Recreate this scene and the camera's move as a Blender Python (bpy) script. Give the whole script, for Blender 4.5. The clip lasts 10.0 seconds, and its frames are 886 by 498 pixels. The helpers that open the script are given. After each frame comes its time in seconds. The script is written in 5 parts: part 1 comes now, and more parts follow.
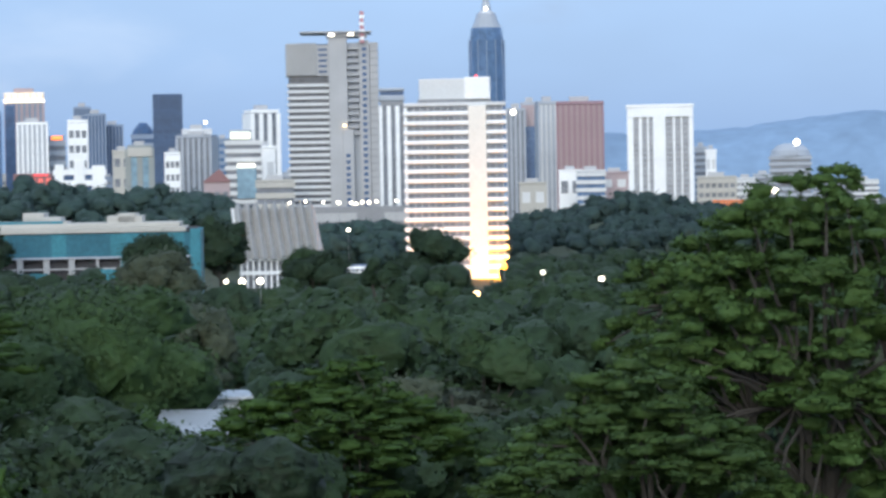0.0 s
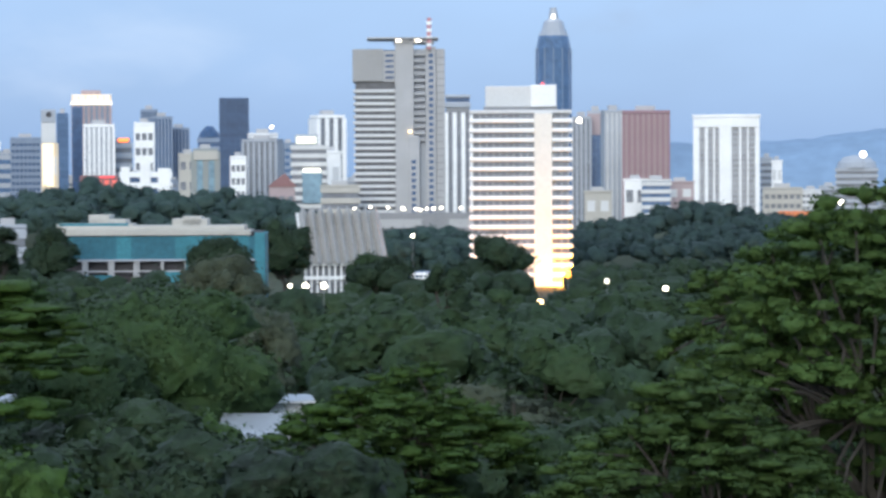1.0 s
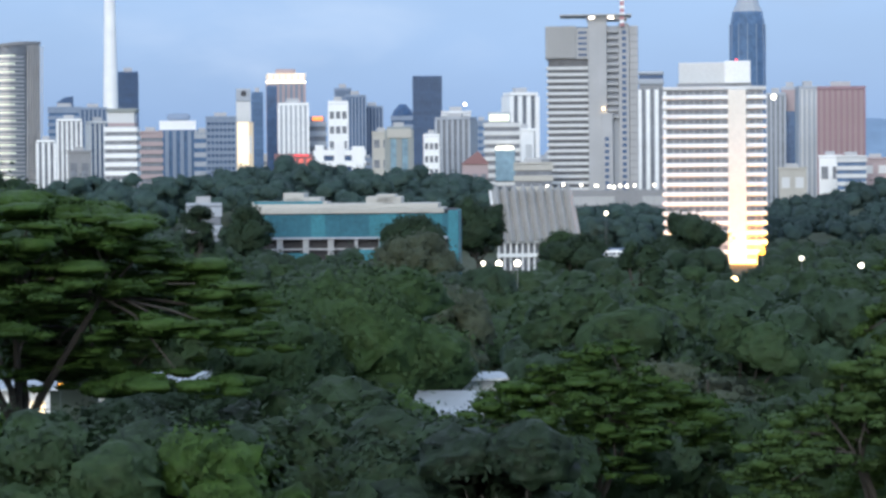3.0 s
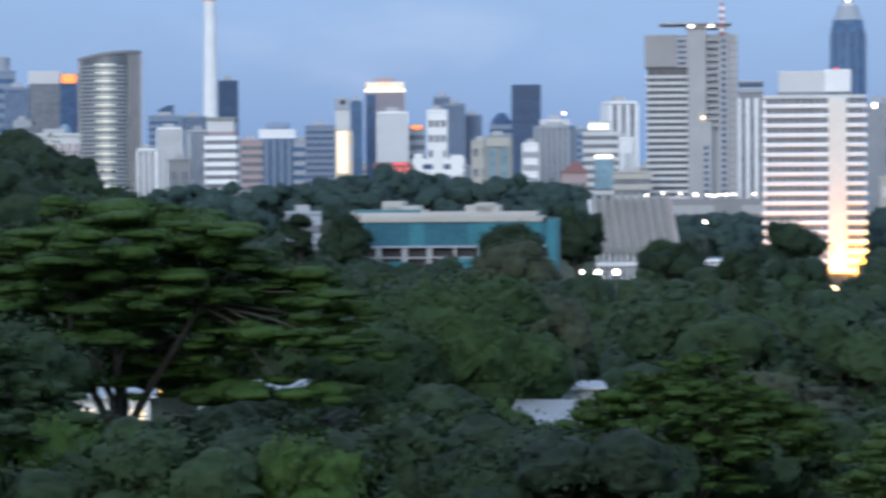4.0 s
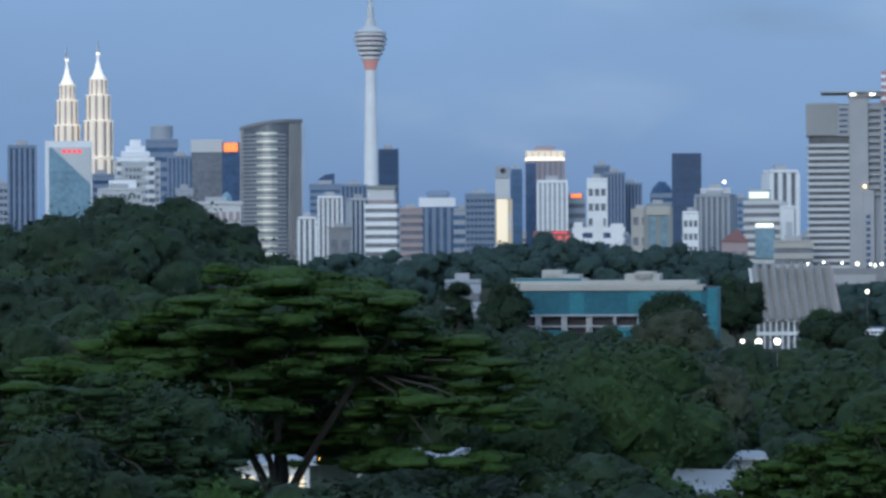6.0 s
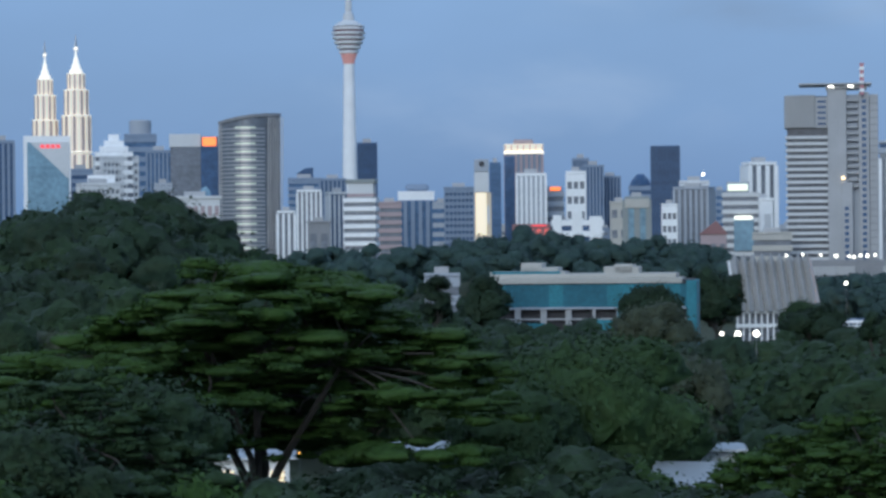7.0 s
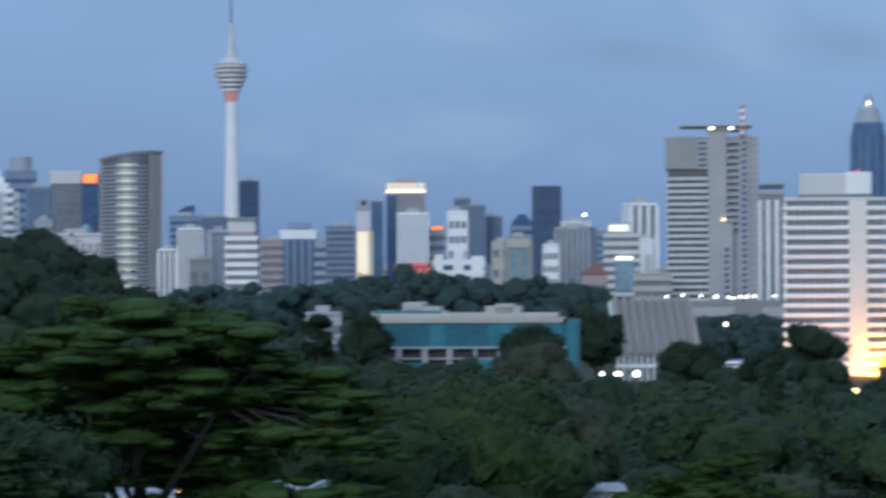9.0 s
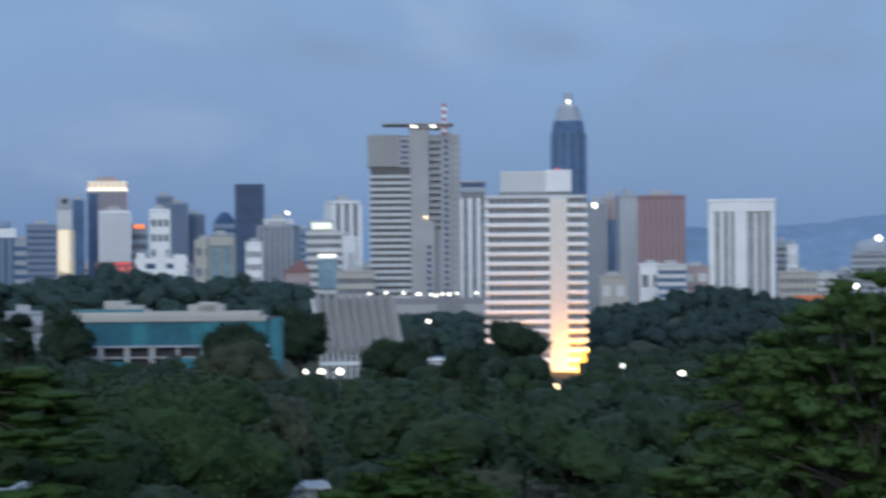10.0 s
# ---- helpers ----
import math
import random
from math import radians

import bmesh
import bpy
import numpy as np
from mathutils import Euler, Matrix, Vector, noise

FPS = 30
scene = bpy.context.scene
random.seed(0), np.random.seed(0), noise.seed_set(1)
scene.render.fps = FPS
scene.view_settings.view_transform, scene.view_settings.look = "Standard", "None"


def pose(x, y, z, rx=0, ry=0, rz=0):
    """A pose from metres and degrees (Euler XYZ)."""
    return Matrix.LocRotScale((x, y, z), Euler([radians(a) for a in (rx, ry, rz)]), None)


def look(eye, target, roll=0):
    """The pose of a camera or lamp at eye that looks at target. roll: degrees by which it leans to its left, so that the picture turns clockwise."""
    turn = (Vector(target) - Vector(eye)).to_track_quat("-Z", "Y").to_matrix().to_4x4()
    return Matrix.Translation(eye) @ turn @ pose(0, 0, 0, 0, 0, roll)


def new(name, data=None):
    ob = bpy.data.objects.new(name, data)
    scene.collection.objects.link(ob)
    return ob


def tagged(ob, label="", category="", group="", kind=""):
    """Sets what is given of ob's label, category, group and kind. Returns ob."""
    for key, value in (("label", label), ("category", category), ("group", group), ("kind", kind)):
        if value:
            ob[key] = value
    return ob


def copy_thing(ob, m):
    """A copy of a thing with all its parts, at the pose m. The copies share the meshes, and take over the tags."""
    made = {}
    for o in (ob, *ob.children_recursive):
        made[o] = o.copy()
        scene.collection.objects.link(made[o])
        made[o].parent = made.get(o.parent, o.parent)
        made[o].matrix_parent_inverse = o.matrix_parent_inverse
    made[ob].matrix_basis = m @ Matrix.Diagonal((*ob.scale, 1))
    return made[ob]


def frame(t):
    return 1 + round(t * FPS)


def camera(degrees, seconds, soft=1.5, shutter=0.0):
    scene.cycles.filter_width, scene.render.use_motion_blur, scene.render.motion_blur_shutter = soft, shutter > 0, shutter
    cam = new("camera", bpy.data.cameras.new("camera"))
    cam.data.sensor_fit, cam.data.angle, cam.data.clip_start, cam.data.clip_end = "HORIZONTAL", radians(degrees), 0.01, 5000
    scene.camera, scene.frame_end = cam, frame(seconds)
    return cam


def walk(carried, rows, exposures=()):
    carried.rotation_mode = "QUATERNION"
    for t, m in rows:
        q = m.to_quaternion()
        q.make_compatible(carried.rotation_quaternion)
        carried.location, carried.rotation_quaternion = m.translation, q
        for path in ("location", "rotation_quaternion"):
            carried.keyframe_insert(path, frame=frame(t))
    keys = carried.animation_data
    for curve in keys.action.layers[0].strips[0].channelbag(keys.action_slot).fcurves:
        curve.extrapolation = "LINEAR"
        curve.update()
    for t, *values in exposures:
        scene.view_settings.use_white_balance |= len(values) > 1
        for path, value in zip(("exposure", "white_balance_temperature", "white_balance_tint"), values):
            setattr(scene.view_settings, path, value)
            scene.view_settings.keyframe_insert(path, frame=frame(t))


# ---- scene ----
# The camera stands at a window and turns; yaw, pitch and roll in degrees.
EYE = 42.0
cam = camera(17.55, 10.0, soft=2.9, shutter=0.5)
ROWS = [
    (0.0, -9.645, -1.392, 1.050),
    (0.5, -8.943, -1.461, 0.277),
    (1.0, -8.348, -1.238, 0.267),
    (1.5, -7.233, -1.328, 0.941),
    (2.0, -5.834, -1.152, 1.169),
    (2.5, -4.621, -1.569, 0.851),
    (2.7, -4.604, -1.695, 0.550),
    (3.8, -3.473, -1.495, 0.539),
    (4.0, -2.523, -1.475, 0.421),
    (4.5, -0.314, -1.390, 0.509),
    (5.0, 1.021, -0.930, 0.924),
    (5.5, 1.567, -0.506, 0.728),
    (6.0, 0.665, -0.089, 0.314),
    (7.5, 0.168, -0.269, 0.561),
    (8.0, 0.000, -0.260, 0.500),
    (8.5, -0.462, -0.047, 0.380),
    (9.0, -2.117, 0.542, 0.221),
    (9.5, -5.232, 0.790, 0.320),
    (10.0, -8.039, 0.467, 0.452),
]
walk(cam, [(t, pose(0, 0, EYE, 90 + pitch, roll, yaw)) for t, yaw, pitch, roll in ROWS],
     exposures=[(0.0, 0.82, 7500, 9), (2.5, 0.82, 7500, 9), (4.0, 0.48, 6900, 11), (4.5, 0.32, 6700, 8), (5.5, 0.24, 6500, 6), (6.0, 0.0, 6450, 6), (8.0, 0.08, 6500, 6), (9.0, 0.0, 6500, 8), (9.5, -0.13, 6600, 9), (10.0, -0.05, 6700, 9)])

# ---- dusk sky and light ----
SUN_EL, SUN_ROT = radians(12), radians(200)
world = bpy.data.worlds.new("dusk_sky")
scene.world = world
world.use_nodes = True
wn, wl = world.node_tree.nodes, world.node_tree.links
wn.clear()
w_out = wn.new("ShaderNodeOutputWorld")
w_bg = wn.new("ShaderNodeBackground")
w_sky = wn.new("ShaderNodeTexSky")
w_sky.sky_type, w_sky.sun_disc = "NISHITA", False
w_sky.sun_elevation, w_sky.sun_rotation = SUN_EL, SUN_ROT
w_gain = wn.new("ShaderNodeVectorMath"); w_gain.operation = "SCALE"; w_gain.inputs[3].default_value = 0.10
w_co = wn.new("ShaderNodeTexCoord")
w_sep = wn.new("ShaderNodeSeparateXYZ")
w_ramp = wn.new("ShaderNodeValToRGB")
w_ramp.color_ramp.elements[0].position, w_ramp.color_ramp.elements[0].color = 0.0, (0.125, 0.262, 0.55, 1)
w_ramp.color_ramp.elements[1].position, w_ramp.color_ramp.elements[1].color = 0.6, (0.46, 0.62, 0.90, 1)
e = w_ramp.color_ramp.elements.new(0.07); e.color = (0.190, 0.340, 0.655, 1)
e = w_ramp.color_ramp.elements.new(0.12); e.color = (0.222, 0.372, 0.665, 1)
w_noise = wn.new("ShaderNodeTexNoise"); w_noise.inputs["Scale"].default_value = 19.0
w_noise.inputs["Detail"].default_value = 6; w_noise.inputs["Distortion"].default_value = 0.4
w_veil = wn.new("ShaderNodeTexNoise"); w_veil.inputs["Scale"].default_value = 7.0
w_veil.inputs["Detail"].default_value = 4
w_flat = wn.new("ShaderNodeMapping"); w_flat.inputs["Scale"].default_value = (1, 1, 2.2); w_flat.inputs["Rotation"].default_value = (0, 0.35, 0)
wl.new(w_co.outputs["Generated"], w_flat.inputs[0])
wl.new(w_flat.outputs[0], w_noise.inputs["Vector"]); wl.new(w_flat.outputs[0], w_veil.inputs["Vector"])


def cloud(az, el, half_w, half_h, lean):
    """How far a bearing and elevation lies inside one ragged cloud, 0 to 1."""
    mid = Vector((math.sin(radians(az)) * math.cos(radians(el)), math.cos(radians(az)) * math.cos(radians(el)), math.sin(radians(el))))
    off = wn.new("ShaderNodeVectorMath"); off.operation = "SUBTRACT"; off.inputs[1].default_value = mid
    wl.new(w_co.outputs["Generated"], off.inputs[0])
    turn = wn.new("ShaderNodeMapping"); turn.inputs["Rotation"].default_value = (0, radians(lean), radians(az))
    wl.new(off.outputs[0], turn.inputs[0])
    size = wn.new("ShaderNodeVectorMath"); size.operation = "DIVIDE"; size.inputs[1].default_value = (radians(half_w), 10.0, radians(half_h))
    wl.new(turn.outputs[0], size.inputs[0])
    far = wn.new("ShaderNodeVectorMath"); far.operation = "LENGTH"; wl.new(size.outputs[0], far.inputs[0])
    rag = wn.new("ShaderNodeMath"); rag.operation = "MULTIPLY_ADD"; rag.inputs[1].default_value = 4.4
    wl.new(w_noise.outputs["Fac"], rag.inputs[0]); wl.new(far.outputs["Value"], rag.inputs[2])
    edge = wn.new("ShaderNodeMapRange"); edge.interpolation_type = "SMOOTHSTEP"
    edge.inputs[1].default_value, edge.inputs[2].default_value = 3.7, 1.5
    wl.new(rag.outputs[0], edge.inputs[0])
    return edge.outputs[0]


def highest(sockets):
    while len(sockets) > 1:
        m = wn.new("ShaderNodeMath"); m.operation = "MAXIMUM"
        wl.new(sockets[0], m.inputs[0]); wl.new(sockets[1], m.inputs[1])
        sockets = [m.outputs[0]] + sockets[2:]
    return sockets[0]


w_dark = highest([cloud(5.7, 4.45, 1.7, 0.55, -14), cloud(14.5, 4.3, 2.6, 0.8, 8), cloud(10.3, 4.55, 1.2, 0.5, -6), cloud(0.5, 6.6, 2.5, 0.7, 0), cloud(-6, 7.5, 3.0, 0.8, 0)])
w_pale = highest([cloud(7.9, 4.95, 1.1, 0.6, -30), cloud(11.8, 5.1, 1.7, 0.6, -10), cloud(2.6, 5.0, 2.2, 0.6, 0), cloud(1.5, 2.6, 3.5, 0.7, 3)])
w_mul2 = wn.new("ShaderNodeMath"); w_mul2.operation = "MULTIPLY"; w_mul2.inputs[1].default_value = 0.52
w_paler = wn.new("ShaderNodeMath"); w_paler.operation = "MULTIPLY"; w_paler.inputs[1].default_value = 0.42
wl.new(w_dark, w_mul2.inputs[0]); wl.new(w_pale, w_paler.inputs[0])
w_soft = wn.new("ShaderNodeMapRange")
w_soft.inputs[1].default_value, w_soft.inputs[2].default_value, w_soft.inputs[3].default_value, w_soft.inputs[4].default_value = 0.3, 0.7, 0.93, 1.07
wl.new(w_veil.outputs["Fac"], w_soft.inputs[0])
w_veiled = wn.new("ShaderNodeVectorMath"); w_veiled.operation = "SCALE"
wl.new(w_ramp.outputs[0], w_veiled.inputs[0]); wl.new(w_soft.outputs[0], w_veiled.inputs[3])
w_pl = wn.new("ShaderNodeMix"); w_pl.data_type = "RGBA"; w_pl.inputs[7].default_value = (0.33, 0.46, 0.73, 1)
wl.new(w_paler.outputs[0], w_pl.inputs[0]); wl.new(w_veiled.outputs[0], w_pl.inputs[6])
w_cl = wn.new("ShaderNodeMix"); w_cl.data_type = "RGBA"; w_cl.inputs[7].default_value = (0.165, 0.25, 0.45, 1)
w_mix = wn.new("ShaderNodeMix"); w_mix.data_type = "RGBA"; w_mix.inputs[0].default_value = 0.88
wl.new(w_co.outputs["Generated"], w_sep.inputs[0])
wl.new(w_sep.outputs[2], w_ramp.inputs[0])
wl.new(w_mul2.outputs[0], w_cl.inputs[0]); wl.new(w_pl.outputs[2], w_cl.inputs[6])
wl.new(w_sky.outputs[0], w_gain.inputs[0])
wl.new(w_gain.outputs[0], w_mix.inputs[6]); wl.new(w_cl.outputs[2], w_mix.inputs[7])
wl.new(w_mix.outputs[2], w_bg.inputs[0])
w_bg.inputs[1].default_value = 1.0
wl.new(w_bg.outputs[0], w_out.inputs[0])

sun = new("sun", bpy.data.lights.new("sun", "SUN"))
sun.data.energy, sun.data.angle, sun.data.color = 1.2, radians(30), (0.90, 0.95, 1.0)
sun.matrix_world = look((0, 0, 300), (120, 420, 150))


# ---- materials ----
def paint(name, color, rough=0.75, vary=0.12, scale=0.05, fine=1.2, bump=0.15, metal=0.0, island=0.0):
    """A painted or bare mineral surface: large stains, fine grain, slight relief."""
    m = bpy.data.materials.new(name)
    m.use_nodes = True
    n, l = m.node_tree.nodes, m.node_tree.links
    b = n["Principled BSDF"]
    b.inputs["Roughness"].default_value, b.inputs["Metallic"].default_value = rough, metal
    co = n.new("ShaderNodeTexCoord")
    big = n.new("ShaderNodeTexNoise"); big.inputs["Scale"].default_value = scale; big.inputs["Detail"].default_value = 4
    small = n.new("ShaderNodeTexNoise"); small.inputs["Scale"].default_value = fine; small.inputs["Detail"].default_value = 3
    l.new(co.outputs["Object"], big.inputs["Vector"]); l.new(co.outputs["Object"], small.inputs["Vector"])
    add = n.new("ShaderNodeMath"); add.operation = "ADD"
    l.new(big.outputs["Fac"], add.inputs[0]); l.new(small.outputs["Fac"], add.inputs[1])
    if island:
        geo = n.new("ShaderNodeNewGeometry")
        k = n.new("ShaderNodeMath"); k.operation = "MULTIPLY_ADD"; k.inputs[1].default_value = island
        l.new(geo.outputs["Random Per Island"], k.inputs[0]); l.new(add.outputs[0], k.inputs[2])
        add = k
    rng = n.new("ShaderNodeMapRange")
    rng.inputs[1].default_value, rng.inputs[2].default_value = 0.6, 1.4 + island
    rng.inputs[3].default_value, rng.inputs[4].default_value = 1 - vary, 1 + vary
    l.new(add.outputs[0], rng.inputs[0])
    sc = n.new("ShaderNodeVectorMath"); sc.operation = "SCALE"; sc.inputs[0].default_value = color[:3]
    l.new(rng.outputs[0], sc.inputs[3])
    l.new(sc.outputs[0], b.inputs["Base Color"])
    if bump:
        bp = n.new("ShaderNodeBump"); bp.inputs["Strength"].default_value = bump; bp.inputs["Distance"].default_value = 0.05
        l.new(small.outputs["Fac"], bp.inputs["Height"]); l.new(bp.outputs[0], b.inputs["Normal"])
    return m


def facade_glass(name, color, rough=0.18, scale=0.25):
    """Tinted curtain glass: glossy, each bay a little different."""
    m = paint(name, color, rough, 0.35, scale * 0.3, scale, 0.03)
    m.node_tree.nodes["Principled BSDF"].inputs["Specular IOR Level"].default_value = 0.4
    return m


def foliage(name, color, vary=0.45):
    """Leaves: colour changes from clump to clump and from tree to tree."""
    m = bpy.data.materials.new(name)
    m.use_nodes = True
    n, l = m.node_tree.nodes, m.node_tree.links
    b = n["Principled BSDF"]
    b.inputs["Roughness"].default_value = 0.65
    b.inputs["Specular IOR Level"].default_value = 0.25
    geo, info = n.new("ShaderNodeNewGeometry"), n.new("ShaderNodeObjectInfo")
    co = n.new("ShaderNodeTexCoord")
    tex = n.new("ShaderNodeTexNoise"); tex.inputs["Scale"].default_value = 0.16
    tex.inputs["Detail"].default_value = 4
    l.new(co.outputs["Object"], tex.inputs["Vector"])
    a = n.new("ShaderNodeMath"); a.operation = "ADD"
    half = n.new("ShaderNodeMath"); half.operation = "MULTIPLY"; half.inputs[1].default_value = 0.15
    l.new(geo.outputs["Random Per Island"], half.inputs[0])
    half2 = n.new("ShaderNodeMath"); half2.operation = "MULTIPLY"; half2.inputs[1].default_value = 0.55
    l.new(info.outputs["Random"], half2.inputs[0])
    l.new(half.outputs[0], a.inputs[0]); l.new(half2.outputs[0], a.inputs[1])
    a2 = n.new("ShaderNodeMath"); a2.operation = "ADD"
    l.new(a.outputs[0], a2.inputs[0]); l.new(tex.outputs["Fac"], a2.inputs[1])
    fine = n.new("ShaderNodeTexNoise"); fine.inputs["Scale"].default_value = 2.2; fine.inputs["Detail"].default_value = 5
    l.new(co.outputs["Object"], fine.inputs["Vector"])
    a3 = n.new("ShaderNodeMath"); a3.operation = "MULTIPLY_ADD"; a3.inputs[1].default_value = 1.2
    l.new(fine.outputs["Fac"], a3.inputs[0]); l.new(a2.outputs[0], a3.inputs[2])
    bp = n.new("ShaderNodeBump"); bp.inputs["Strength"].default_value = 0.55; bp.inputs["Distance"].default_value = 0.35
    l.new(fine.outputs["Fac"], bp.inputs["Height"]); l.new(bp.outputs[0], b.inputs["Normal"])
    r = n.new("ShaderNodeValToRGB")
    c = Vector(color)
    r.color_ramp.elements[0].color = (*(c * (1 - vary)), 1)
    r.color_ramp.elements[1].color = (*(Vector((c.x * 1.15, c.y * 1.15, c.z * 0.95)) * (1 + vary)), 1)
    d = n.new("ShaderNodeMath"); d.operation = "MULTIPLY_ADD"; d.inputs[1].default_value = 0.62; d.inputs[2].default_value = -0.59
    l.new(a3.outputs[0], d.inputs[0]); l.new(d.outputs[0], r.inputs[0])
    l.new(r.outputs[0], b.inputs["Base Color"])
    tr = n.new("ShaderNodeBsdfTranslucent")
    l.new(r.outputs[0], tr.inputs[0])
    mx = n.new("ShaderNodeMixShader"); mx.inputs[0].default_value = 0.22
    l.new(b.outputs[0], mx.inputs[1]); l.new(tr.outputs[0], mx.inputs[2])
    l.new(mx.outputs[0], n["Material Output"].inputs[0])
    return m


def glow(name, color, strength):
    m = bpy.data.materials.new(name)
    m.use_nodes = True
    b = m.node_tree.nodes["Principled BSDF"]
    b.inputs["Base Color"].default_value = (*color, 1)
    b.inputs["Emission Color"].default_value = (*color, 1)
    b.inputs["Emission Strength"].default_value = strength
    return m


WHITE = paint("white_render", (0.86, 0.88, 0.90))
OFFWHITE = paint("off_white_render", (0.62, 0.64, 0.66))
# Greys from here to BLUEGREY lean blue: city haze is mixed into them.
CONCRETE = paint("grey_concrete", (0.41, 0.42, 0.44), vary=0.18)
DARKCON = paint("weathered_concrete", (0.25, 0.26, 0.28), vary=0.2)
PALEGREY = paint("pale_grey_cladding", (0.37, 0.41, 0.47))
BLUEGREY = paint("blue_grey_cladding_hazed", (0.22, 0.285, 0.385))
CREAM = paint("cream_render", (0.70, 0.60, 0.46))
PINK = paint("rose_granite", (0.40, 0.32, 0.335))
REDBROWN = paint("red_brown_cladding", (0.31, 0.195, 0.23))
BEIGE = paint("beige_render", (0.46, 0.45, 0.42))
GREENGREY = paint("green_grey_cladding", (0.27, 0.30, 0.30))
ROOFGREY = paint("grey_metal_roof", (0.33, 0.37, 0.42), 0.5, metal=0.1)
ROOFRED = paint("red_tile_roof", (0.27, 0.145, 0.15))
ORANGEROOF = paint("orange_awning", (0.80, 0.25, 0.11))
STEEL = paint("stainless_cladding", (0.50, 0.50, 0.50), 0.35, metal=0.6)
TEAL = paint("teal_scaffold_net", (0.032, 0.190, 0.245), 0.8, 0.3, 0.12, 0.9)
TEALDEEP = paint("deep_teal_net", (0.024, 0.135, 0.190), 0.8, 0.3, 0.12, 0.9)
# Near black: painted shade of open storeys, and a dark emblem's own colour.
SHADE_AND_EMBLEM = paint("bay_shade_and_emblem_dark", (0.05, 0.05, 0.06))
# Blue, dark and grey glass lightened: distance haze put into the base colours.
GLASS_BLUE = facade_glass("blue_glass_hazed", (0.09, 0.165, 0.29))
GLASS_DARK = facade_glass("dark_blue_glass_hazed", (0.038, 0.090, 0.19), 0.4)
GLASS_GREY = facade_glass("grey_glass", (0.17, 0.19, 0.225), 0.3)
# Darker copy of the grey glass; the recessed glazing's shade is in its colour.
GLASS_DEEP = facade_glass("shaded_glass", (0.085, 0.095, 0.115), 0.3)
# Teal lightened for mirrored sky; that reflection is in the base colour.
GLASS_TEAL = facade_glass("teal_glass", (0.20, 0.33, 0.42), 0.2)
BARK = paint("bark", (0.055, 0.05, 0.045), 0.9, 0.3, 0.4, 4.0, 0.5)
SOIL = paint("grass_and_soil", (0.035, 0.05, 0.025), 0.95, 0.4, 0.02, 0.6, 0.4)
# Pale blue for far woods: the haze before them is painted into the colour.
HILL_HAZED = paint("wooded_hill_haze_tint", (0.18, 0.28, 0.41), 0.95, 0.2, 0.004, 0.03, 0.0)
LEAF_RAIN = foliage("rain_tree_leaves", (0.050, 0.110, 0.024))
LEAF_FRESH = foliage("fresh_green_leaves", (0.060, 0.118, 0.034))
LEAF_MID = foliage("dull_green_leaves", (0.033, 0.067, 0.031))
LEAF_DARK = foliage("dark_green_leaves", (0.028, 0.056, 0.033))
LEAF_GREY = foliage("grey_brown_leaves", (0.060, 0.076, 0.056))
# Bluer and paler than the near leaves: aerial haze held in the leaf colour.
LEAF_HAZED = foliage("far_leaves_haze_tint", (0.048, 0.092, 0.092))
LAMP_WARM = glow("warm_lamp", (1.0, 0.72, 0.40), 3.0)
LAMP_WHITE = glow("white_lamp", (1.0, 0.95, 0.85), 4.0)
LAMP_ORANGE = glow("orange_lamp", (1.0, 0.42, 0.06), 3.0)
SIGN_ORANGE = glow("orange_sign", (1.0, 0.22, 0.06), 1.3)
SIGN_RED = glow("red_sign", (0.9, 0.08, 0.10), 0.8)
SIGN_WHITE = glow("white_sign", (0.95, 0.95, 0.85), 1.2)
# Cladding with its own emission where floodlight would strike it.
LIT_BRIGHT = glow("cladding_floodlight_glow", (1.0, 0.90, 0.74), 0.95)
# Wall face that emits, standing in for light cast up it.
LIT_CREAM = glow("cream_wall_floodlight_glow", (1.0, 0.84, 0.62), 0.42)


# ---- building helpers ----
def from_arrays(name, verts, faces):
    me = bpy.data.meshes.new(name)
    me.from_pydata(verts, [], faces)
    me.update()
    return me


def part(name, bm, material, parent, label=""):
    """Links a bmesh (or a ready mesh) as one mesh object under a thing or a part."""
    if isinstance(bm, bmesh.types.BMesh):
        me = bpy.data.meshes.new(name)
        bm.to_mesh(me)
        bm.free()
    else:
        me = bm
    if material and not me.materials:
        me.materials.append(material)
    ob = new(name, me)
    ob.parent = parent
    if label:
        ob["label"] = label
    return ob


def box(x0, x1, y0, y1, z0, z1, bevel=0.0, bm=None):
    bm = bm or bmesh.new()
    r = bmesh.ops.create_cube(bm, size=1.0, matrix=Matrix.LocRotScale(
        ((x0 + x1) / 2, (y0 + y1) / 2, (z0 + z1) / 2), None, (abs(x1 - x0), abs(y1 - y0), abs(z1 - z0))))
    if bevel:
        es = list({ed for v in r["verts"] for ed in v.link_edges})
        bmesh.ops.bevel(bm, geom=es, offset=bevel, segments=1, affect="EDGES")
    return bm


def lathe(profile, n=28):
    """A turned solid from (radius, height) pairs, bottom to top."""
    bm = bmesh.new()
    rings = []
    for r, z in profile:
        rings.append([bm.verts.new((r * math.cos(math.tau * i / n), r * math.sin(math.tau * i / n), z)) for i in range(n)])
    for a, b in zip(rings, rings[1:]):
        for i in range(n):
            bm.faces.new((a[i], a[(i + 1) % n], b[(i + 1) % n], b[i]))
    bm.faces.new(list(reversed(rings[0])))
    bm.faces.new(rings[-1])
    return bm


